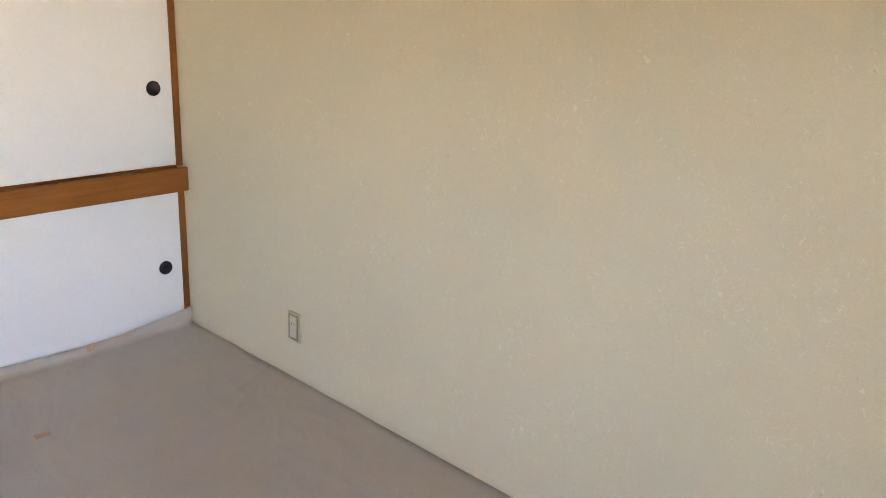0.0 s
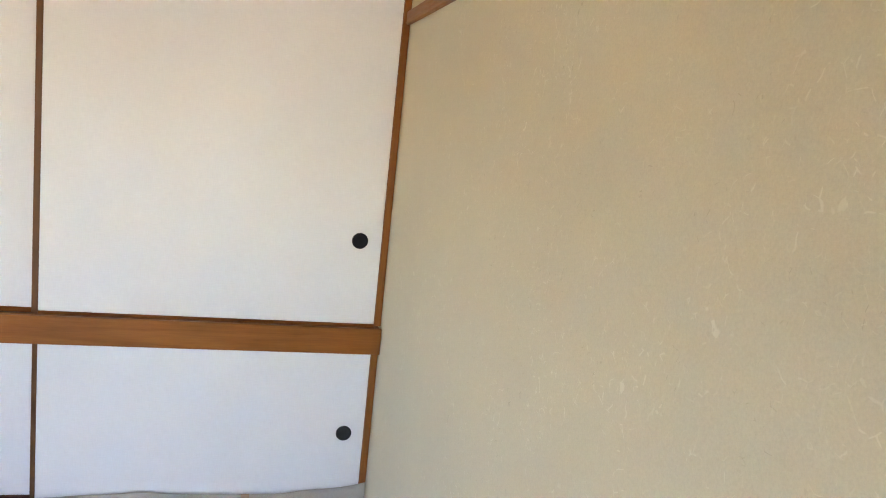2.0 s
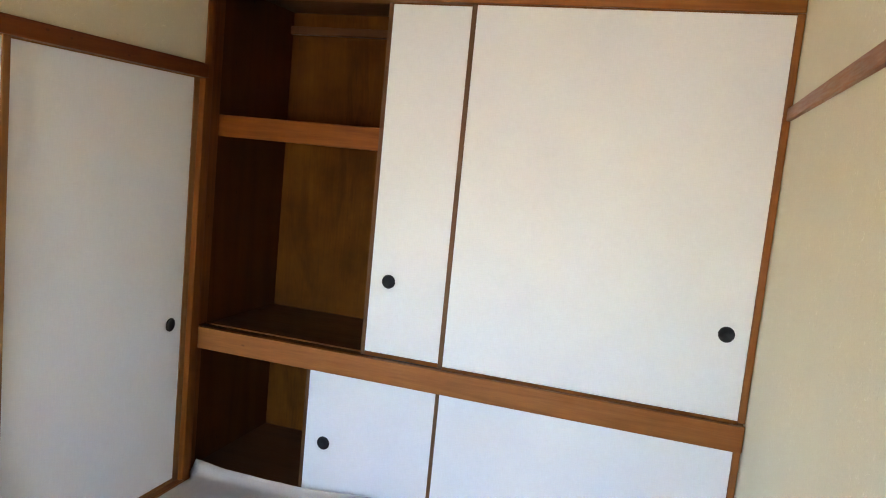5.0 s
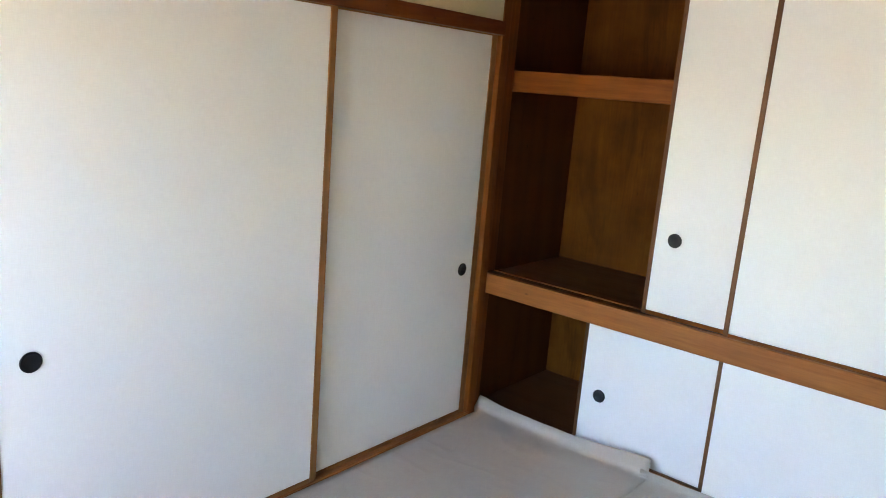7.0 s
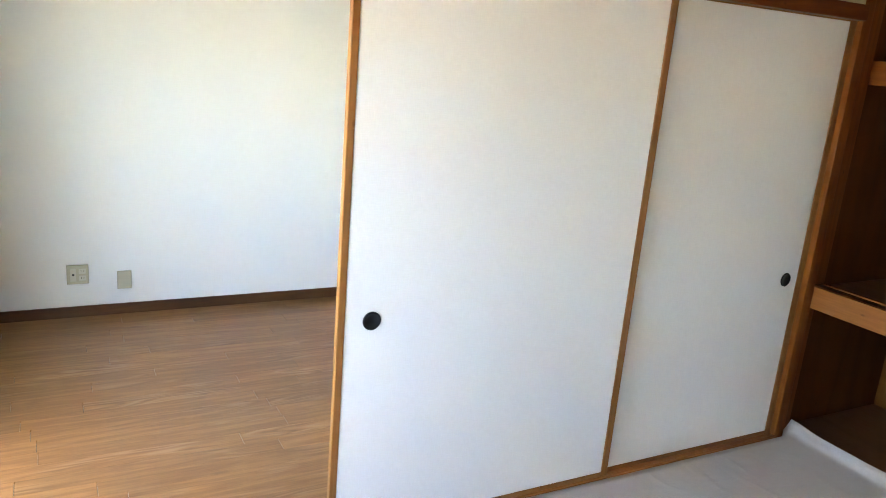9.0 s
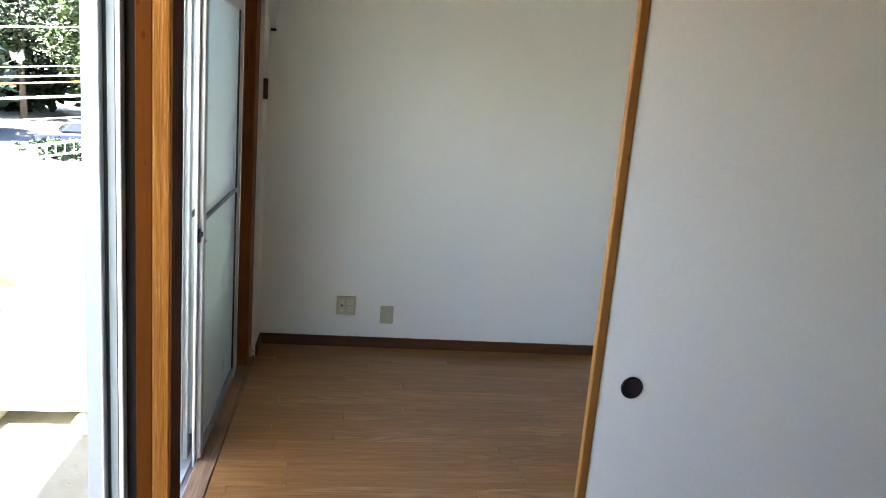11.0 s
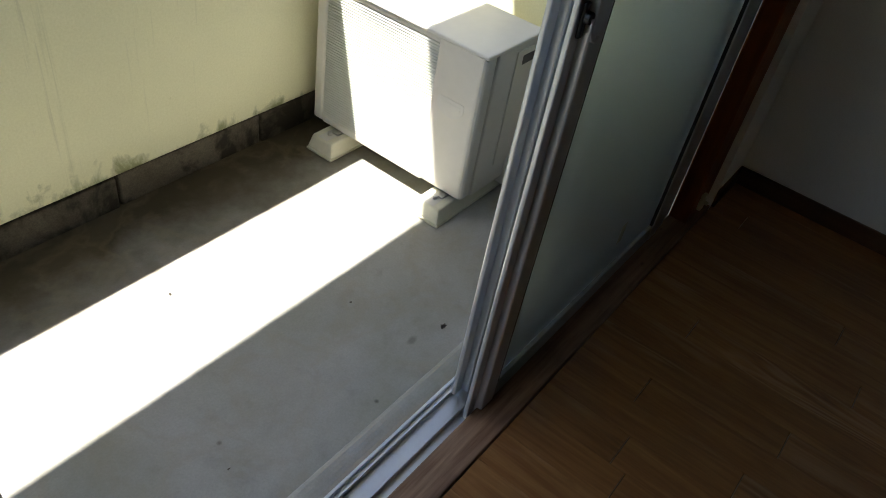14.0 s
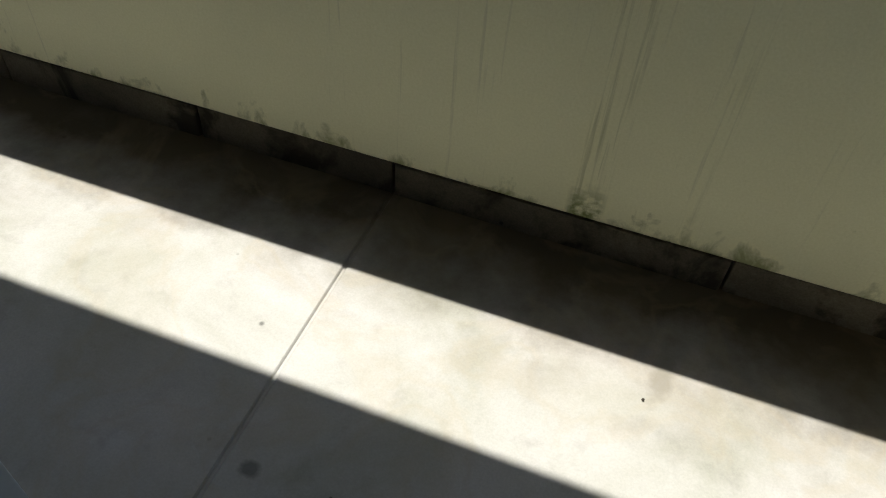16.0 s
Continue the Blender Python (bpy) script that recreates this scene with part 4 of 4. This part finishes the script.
# ---- outdoor unit on the balcony ----
def outdoor_unit():
    X0, X1, Y0, Y1, Z0, Z1 = -1.985, -1.692, -4.545, -3.888, -0.16, 0.35
    u = holder("air_conditioner_unit", "ivory air conditioner outdoor unit with a slatted grille on the balcony", "air conditioner")
    gy0, gy1, gz0, gz1 = Y0 + 0.045, -4.055, Z0 + 0.03, Z1 - 0.03
    # the shell leaves an opening behind the grille
    part("body", joined(box((X0, Y0, Z0), (X1 - 0.06, Y1, Z1 - 0.012), 0.006)), AC_SHELL, u)
    fp = box((X1 - 0.0595, gy1, Z0 + 0.002), (X1, Y1, Z1 - 0.0125))
    rim = [e for e in fp.edges if all(v.co.y > Y1 - 0.001 for v in e.verts) or all(v.co.z < Z0 + 0.01 and v.co.x > X1 - 0.001 for v in e.verts)]
    bmesh.ops.bevel(fp, geom=rim, offset=0.02, segments=4, profile=0.5, affect="EDGES")
    part("front_panel", fp, AC_SHELL, u)
    part("front_frame", joined(box((X1 - 0.0595, Y0, Z0 + 0.002), (X1 - 0.001, gy0, Z1 - 0.0125), 0.012, 3), box((X1 - 0.05, gy0, gz1), (X1 - 0.0015, gy1, Z1 - 0.0125), 0.006), box((X1 - 0.05, gy0, Z0 + 0.002), (X1 - 0.0015, gy1, gz0), 0.006)), AC_SHELL, u)
    part("top_cover", box((X0 - 0.004, Y0 - 0.004, Z1 - 0.0118), (X1 + 0.003, Y1 + 0.004, Z1), 0.005), AC_SHELL, u)
    part("fan_chamber", box((X1 - 0.0592, gy0 + 0.0005, gz0 + 0.0005), (X1 - 0.045, gy1 - 0.0005, gz1 - 0.0005)), AC_INSIDE, u)
    grille = part("grille", joined(*[box((X1 - 0.03, yy - 0.003, gz0), (X1 - 0.012, yy + 0.003, gz1), 0.001, 1) for yy in np.linspace(gy0 + 0.06, gy1 - 0.06, 5)]), AC_GRILLE, u)
    n = 50
    pitch = (gz1 - gz0) / n
    me = None
    for k in range(n):
        z = gz0 + (k + 0.5) * pitch
        if me is None:
            b = box((-0.011, gy0 + 0.0005, -0.0026), (0.006, gy1 - 0.0005, 0.0026), 0.0011, 1)
            for v in b.verts:
                v.co.z -= 0.35 * v.co.x
            me = mesh_of("slat", b, AC_GRILLE)
        s = new("slat", me)
        s.location = (X1 - 0.009, 0, z)
        s.parent = grille
    # blank maker's badge and side panel
    badge = disc((0, 0, 0), 0, 0.05, 0.0012, 28, 0.0004)
    for v in badge.verts:
        v.co = (X1 + 0.0008 + v.co.x, -3.985 + v.co.y, 0.155 + 0.85 * (v.co.z if v.co.z < 0.02 else 0.02))
    badge = part("badge", badge, BADGE, u, "plain pale maker's badge")
    part("badge_bar", box((X1 + 0.0016, -4.024, 0.146), (X1 + 0.0022, -3.948, 0.16), 0.0002, 1), AC_GRILLE, badge)
    sp = part("side_cover", box((X0 + 0.01, Y1 + 0.0002, Z0 + 0.08), (X0 + 0.14, Y1 + 0.006, Z1 - 0.03), 0.003), AC_SHELL, u)
    part("handle_recess", box((X0 + 0.025, Y1 + 0.0062, 0.272), (X0 + 0.11, Y1 + 0.0075, 0.302), 0.0005), SLOT, sp, "dark recessed handle")
    pc = box((X0 - 0.05, Y1 - 0.12, Z0 - 0.04), (X0 + 0.06, Y1 + 0.03, 0.04), 0.02, 3)
    for v in pc.verts:
        if v.co.z > 0.0:
            v.co.y -= 0.022
            v.co.x += 0.03 if v.co.x < X0 else 0.0
    part("pipe_cover", pc, AC_SHELL, u)
    for yy in (Y0 + 0.12, Y1 - 0.075):
        part("mounting_bar", box((X0 - 0.01, yy - 0.018, Z0 - 0.008), (X1 + 0.015, yy + 0.018, Z0 - 0.0005), 0.002), STEEL, u)
    return u


outdoor_unit()


def unit_foot(yc):
    """A hollow tapered plastic block under the unit, with a flange and a bolt."""
    f = holder("unit_foot", "cream plastic foot block under the outdoor unit", "foot block", "outdoor unit feet")
    b = bmesh.new()
    bmesh.ops.create_cube(b, size=1)
    for v in b.verts:
        t = 0.78 if v.co.z > 0 else 1.0
        v.co = ((v.co.x * 0.36 * (0.93 if v.co.z > 0 else 1.0)) - 1.795, v.co.y * 0.115 * t + yc, BAL + 0.008 + (v.co.z + 0.5) * 0.052)
    bmesh.ops.bevel(b, geom=b.edges[:], offset=0.006, segments=2, profile=0.5, affect="EDGES")
    part("block", b, FOOT, f)
    part("flange", box((-1.978, yc - 0.0585, BAL), (-1.612, yc + 0.0585, BAL + 0.0085), 0.003), FOOT, f)
    part("channel", box((-1.96, yc - 0.02, BAL + 0.0602), (-1.63, yc + 0.02, BAL + 0.0612)), BADGE, f)
    part("bolt", disc((-1.664, yc, BAL + 0.068), 2, 0.008, 0.014, 6, 0.001), STEEL, f)
    return f


unit_foot(-4.432)
unit_foot(-3.965)
pipe = tagged(part("refrigerant_pipe", tube([(-2.02, -3.9, -0.13), (-2.05, -3.86, -0.17), (-2.06, -3.78, -0.185), (-2.08, -3.68, -0.17), (-2.11, -3.6, -0.13), (-2.139, -3.56, -0.09)], 0.022, 12), WRAP, None, "", True), "white wrapped refrigerant pipe behind the outdoor unit", "pipe")


def mortar_lump(x, y, sx, sy, sz, seed):
    """A broken lump of old mortar, dirty on top."""
    r = random.Random(seed)
    b = bmesh.new()
    bmesh.ops.create_icosphere(b, subdivisions=2, radius=1.0)
    lean = r.uniform(-0.5, 0.5)
    for v in b.verts:
        k = 0.8 + 0.5 * noise.noise((v.co.x * 1.7 + seed * 3.1, v.co.y * 1.7, v.co.z * 1.7)) + 0.1 * r.random()
        v.co = (x + v.co.x * sx * k, y + v.co.y * sy * k, BAL + max(0.0, (v.co.z * k + 0.3 + 0.3 * lean * v.co.x) * sz * 0.7))
    return tagged(part("mortar_lump", b, LUMP, None, "", True), "broken dirty lump of mortar by the pipe", "rubble", "rubble by the pipe")


for x, y, sx, sy, sz, seed in ((-1.9, -3.8, 0.1, 0.06, 0.05, 1), (-1.985, -3.735, 0.1, 0.075, 0.055, 2), (-2.04, -3.65, 0.08, 0.08, 0.06, 3), (-1.87, -3.735, 0.075, 0.045, 0.02, 4), (-1.95, -3.66, 0.07, 0.06, 0.022, 8), (-1.79, -3.78, 0.018, 0.014, 0.01, 5), (-1.74, -3.72, 0.012, 0.01, 0.007, 6)):
    mortar_lump(x, y, sx, sy, sz, seed)

# dry leaves and dirt specks on the balcony floor
rng = random.Random(5)
for x, y, s in ((-0.326, -3.755, 0.02), (-0.855, -4.22, 0.006), (-1.181, -3.868, 0.008), (-1.299, -3.632, 0.018), (-0.62, -3.7, 0.006)):
    b = bmesh.new()
    ring = []
    for k in range(9):
        a = 2 * math.pi * k / 9
        r = s * (0.6 + 0.4 * rng.random()) * (1.0 if k % 2 else 0.75)
        ring.append(b.verts.new((x + r * math.cos(a), y + 0.55 * r * math.sin(a), BAL + 0.003 + 0.003 * rng.random())))
    mid = b.verts.new((x, y, BAL + 0.005))
    for k in range(9):
        b.faces.new((ring[k], ring[(k + 1) % 9], mid))
    bmesh.ops.solidify(b, geom=b.faces[:], thickness=0.002)
    tagged(part("dry_leaf", b, DRYLEAF), "shrivelled dark leaf on the balcony floor", "leaf", "dry leaves")


# ---- outside ----
GROUND = -3.0
b = bmesh.new()
bmesh.ops.create_grid(b, x_segments=40, y_segments=40, size=900)
for v in b.verts:
    v.co.z = GROUND
setting("ground", b, SOIL, "pale sunlit ground")
AWAY = Vector((-0.9, -0.44, 0)).normalized()      # towards the street
SIDE = Vector((-AWAY.y, AWAY.x, 0))


def out(d, s, z=0.0):
    return AWAY * d + SIDE * s + Vector((1.1, -2.79, GROUND + z))


def strip(d0, d1, z0, z1, s0=-80, s1=80):
    bm = bmesh.new()
    bot = [bm.verts.new(out(d, s, z0)) for d, s in ((d0, s0), (d1, s0), (d1, s1), (d0, s1))]
    top = [bm.verts.new(out(d, s, z1)) for d, s in ((d0, s0), (d1, s0), (d1, s1), (d0, s1))]
    bm.faces.new(bot)
    bm.faces.new(top)
    for k in range(4):
        bm.faces.new((bot[k], bot[(k + 1) % 4], top[(k + 1) % 4], top[k]))
    bmesh.ops.recalc_face_normals(bm, faces=bm.faces[:])
    return bm


setting("road", strip(43, 52, -0.2, 0.02), ASPHALT, "grey asphalt road")
setting("kerb", strip(42.7, 43, -0.2, 0.14), POLE_CON)


def post_pole(d, s, h, r, label, arm=True):
    p = holder("utility_pole", label, "utility pole")
    part("shaft", tube([out(d, s, 0), out(d, s, h * 0.5), out(d, s, h)], [r, r * 0.88, r * 0.75], 14), POLE_CON, p, "", True)
    if arm:
        a, c = out(d, s - 0.9, h - 0.8), out(d, s + 0.9, h - 0.8)
        part("crossarm", tube([a, c], 0.06, 8), STEEL, p)
        for k in (-0.8, 0.0, 0.8):
            part("insulator", disc(out(d, s + k, h - 0.66), 2, 0.06, 0.18, 12, 0.02), RAILWHITE, p)
    return p


def cable(points, r, mat, label):
    a, c = Vector(points[0]), Vector(points[1])
    pts = [a.lerp(c, k / 16) - Vector((0, 0, points[2] * 4 * (k / 16) * (1 - k / 16))) for k in range(17)]
    return tagged(part("overhead_cable", tube(pts, r, 6), mat), label, "cable", "overhead cables")


def white_fence(d, s0, s1, z0, z1, label):
    """A low fence whose top rail climbs from z0 to z1, with close uprights and a few posts."""
    g = holder("fence", label, "fence")
    part("rail", tube([out(d, s0, z0), out(d, s1, z1)], 0.05, 8), RAILWHITE, g)
    part("rail", tube([out(d, s0, z0 - 0.5), out(d, s1, z1 - 0.5)], 0.035, 8), RAILWHITE, g)
    n = 16
    for k in range(n + 1):
        u = k / n
        p, z = s0 + u * (s1 - s0), z0 + u * (z1 - z0)
        if k % 4:
            part("upright", tube([out(d, p, z - 0.5), out(d, p, z)], 0.025, 6), RAILWHITE, g)
        else:
            part("post", tube([out(d, p, 0), out(d, p, z + 0.05)], 0.045, 8), RAILWHITE, g)
    return g


def leaf_cloud(centre, radii, count, size, seed, clumps=26):
    """Many small leaves in uneven clumps."""
    r = random.Random(seed)
    verts, faces = [], []
    mids = []
    for _ in range(clumps):
        while True:
            q = Vector((r.uniform(-1, 1), r.uniform(-1, 1), r.uniform(-1, 1)))
            if q.length < 1:
                break
        mids.append((Vector((q.x * radii[0], q.y * radii[1], q.z * radii[2])) + Vector(centre), r.uniform(0.25, 0.5) * min(radii)))
    for i in range(count):
        m, rad = mids[i % clumps]
        d = Vector((r.gauss(0, 1), r.gauss(0, 1), r.gauss(0, 0.8))).normalized() * rad * r.uniform(0.5, 1.1)
        c = m + d
        u = Vector((r.gauss(0, 1), r.gauss(0, 1), r.gauss(0, 0.5))).normalized()
        w = u.cross(Vector((r.gauss(0, 1), r.gauss(0, 1), 1))).normalized()
        sz = size * r.uniform(0.6, 1.3)
        k = len(verts)
        verts += [c - u * sz, c + w * sz * 0.5, c + u * sz, c - w * sz * 0.5]
        faces.append((k, k + 1, k + 2, k + 3))
    me = bpy.data.meshes.new("crown")
    me.from_pydata([tuple(v) for v in verts], [], faces)
    return me


def tree(h, spread, seed, mat, label):
    t = holder("tree", label, "tree", "trees along the street")
    r = random.Random(seed)
    trunk = [tube([(0, 0, -0.2), (0.1, 0.05, h * 0.25), (0.05, -0.1, h * 0.5), (0.1, 0.1, h * 0.8)], [0.24, 0.19, 0.13, 0.05], 10)]
    for k in range(7):
        a = k * 2.4 + r.random()
        z = h * (0.32 + 0.06 * k)
        e = Vector((math.cos(a), math.sin(a), 0)) * spread * r.uniform(0.5, 0.8)
        trunk.append(tube([(0.06, 0, z), (e.x * 0.5, e.y * 0.5, z + h * 0.09), (e.x, e.y, z + h * 0.14)], [0.09, 0.06, 0.02], 7))
    part("trunk", joined(*trunk), BARK, t, "", True)
    me = leaf_cloud((0, 0, h * 0.63), (spread, spread, h * 0.36), 5200, 0.2, seed)
    me.materials.append(mat)
    c = new("crown", me)
    c.parent = t
    return t


# lit and shaded trees differ by their painted leaf tone
t_dark = tree(13.0, 4.4, 3, LEAF_B, "tall broadleaf tree with shade put into its dark green leaf colour")
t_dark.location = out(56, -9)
t_lit = tree(10.0, 3.6, 8, LEAF_A, "broadleaf tree with sunlight put into its brighter green leaf colour")
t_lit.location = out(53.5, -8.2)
r = random.Random(11)
for d, s, src in ((58, -16, t_dark), (60, -4, t_dark), (47, 2.5, t_dark), (46, 6.5, t_dark), (48, 11, t_dark), (50, 16, t_dark), (60, -22, t_dark), (52, 21, t_dark),
                  (44.5, 2.2, t_lit), (58, -13, t_lit), (62, 1, t_lit)):
    copy_thing(src, Matrix.Translation(out(d, s)) @ Matrix.Rotation(r.uniform(0, 6.28), 4, "Z"))
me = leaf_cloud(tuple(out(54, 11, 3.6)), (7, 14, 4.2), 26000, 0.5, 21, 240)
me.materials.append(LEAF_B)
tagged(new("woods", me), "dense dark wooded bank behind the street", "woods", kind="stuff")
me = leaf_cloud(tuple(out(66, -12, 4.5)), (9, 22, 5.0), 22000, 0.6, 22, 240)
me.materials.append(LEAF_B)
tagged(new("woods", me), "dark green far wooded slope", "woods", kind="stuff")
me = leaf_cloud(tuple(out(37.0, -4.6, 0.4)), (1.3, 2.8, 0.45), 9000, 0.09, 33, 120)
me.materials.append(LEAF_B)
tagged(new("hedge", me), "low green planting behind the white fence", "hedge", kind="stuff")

post_pole(13.0, -1.72, 8.2, 0.065, "tall pale concrete utility pole beyond the balcony")
post_pole(13.4, -1.93, 4.2, 0.05, "short pale concrete pole beside the taller one", False)
post_pole(36.5, 3.3, 4.5, 0.09, "grey street pole by the road", False)
for d, z, sag, rad, mat, lab in ((30, 5.0, 0.2, 0.03, STEEL, "pale overhead cable across the street"), (30, 3.65, 0.2, 0.025, STEEL, "pale overhead cable across the street"),
                                 (30.4, 3.3, 0.2, 0.035, STEEL, "pale overhead cable across the street"), (30.2, 3.08, 0.2, 0.03, ORANGE, "orange overhead cable across the street"),
                                 (30.6, 2.55, 0.2, 0.05, STEEL, "thick pale overhead cable across the street"), (30.3, 1.75, 0.15, 0.025, STEEL, "thin grey overhead cable across the street"),
                                 (30.8, 1.5, 0.15, 0.025, STEEL, "thin grey overhead cable across the street")):
    cable((out(d, 15, z - 1.0), out(d, -12, z + 1.5), sag), rad, mat, lab)
white_fence(35.0, -1.6, -7.2, 0.62, 1.5, "white fence with close uprights beside the road")


def parked_car(d, s, paint, label):
    c = holder("car", label, "car")
    o = out(d, s)

    def at(bm):
        rot = Matrix.Rotation(math.atan2(SIDE.y, SIDE.x), 3, "Z")
        for v in bm.verts:
            v.co = rot @ v.co + o
        return bm
    body = box((-2.1, -0.82, 0.32), (2.1, 0.82, 0.92), 0.14, 3)
    part("body", at(body), paint, c, "", True)
    cab = box((-1.5, -0.74, 0.9), (1.1, 0.74, 1.46), 0.12, 3)
    for v in cab.verts:
        if v.co.z > 1.2:
            v.co.x = v.co.x * 0.72 - 0.05
            v.co.y *= 0.86
    part("cabin", at(cab), CARGLASS, c, "", True)
    part("roof", at(box((-1.05, -0.6, 1.44), (0.68, 0.6, 1.5), 0.03)), paint, c, "", True)
    for x in (-1.3, 1.3):
        for y in (-0.76, 0.76):
            w = part("wheel", at(disc((x, y, 0.31), 1, 0.31, 0.2, 24, 0.04)), RUBBER, c)
            part("rim", at(disc((x, y * 1.07, 0.31), 1, 0.19, 0.17, 20, 0.01)), STEEL, w)
    return c


parked_car(33.0, 4.9, CARPAINT, "grey parked car seen over the parapet")
parked_car(40.5, -5.2, CARBLUE, "dark blue parked car behind the white fence")

# ---- floor planks of the west room ----
PITCH = 0.0905
START = -0.52 + 4 * PITCH
known = {4: -2.808, 5: -3.058, 7: -2.987, 10: -3.048, 12: -3.085, 13: -2.782, 14: -2.513}
rng = random.Random(3)
lengths = {}
row = 0
x_hi = START
while x_hi - PITCH > WEST - PITCH:
    x_lo = max(x_hi - PITCH, WEST + 0.0095)
    top = min(x_hi, -0.108)
    if top - x_lo > 0.012:
        y = known.get(row, rng.uniform(-3.2, -2.4))
        cuts = [y + 0.91 * k for k in range(-2, 8)]
        cuts = [SOUTH] + [c for c in cuts if SOUTH + 0.03 < c < 2.5] + [2.6]
        for a, b2 in zip(cuts, cuts[1:]):
            key = (round(top - x_lo, 4), round(b2 - a, 4))
            if key not in lengths:
                w, l = key
                lengths[key] = mesh_of("plank", box((-w / 2 + 0.0003, -l / 2 + 0.0012, -0.0118), (w / 2 - 0.0003, l / 2 - 0.0012, 0.0)), PLANK)
            p = new("plank", lengths[key])
            p.location = ((top + x_lo) / 2, (a + b2) / 2, 0.0)
            p.parent = floor_west
    x_hi -= PITCH
    row += 1
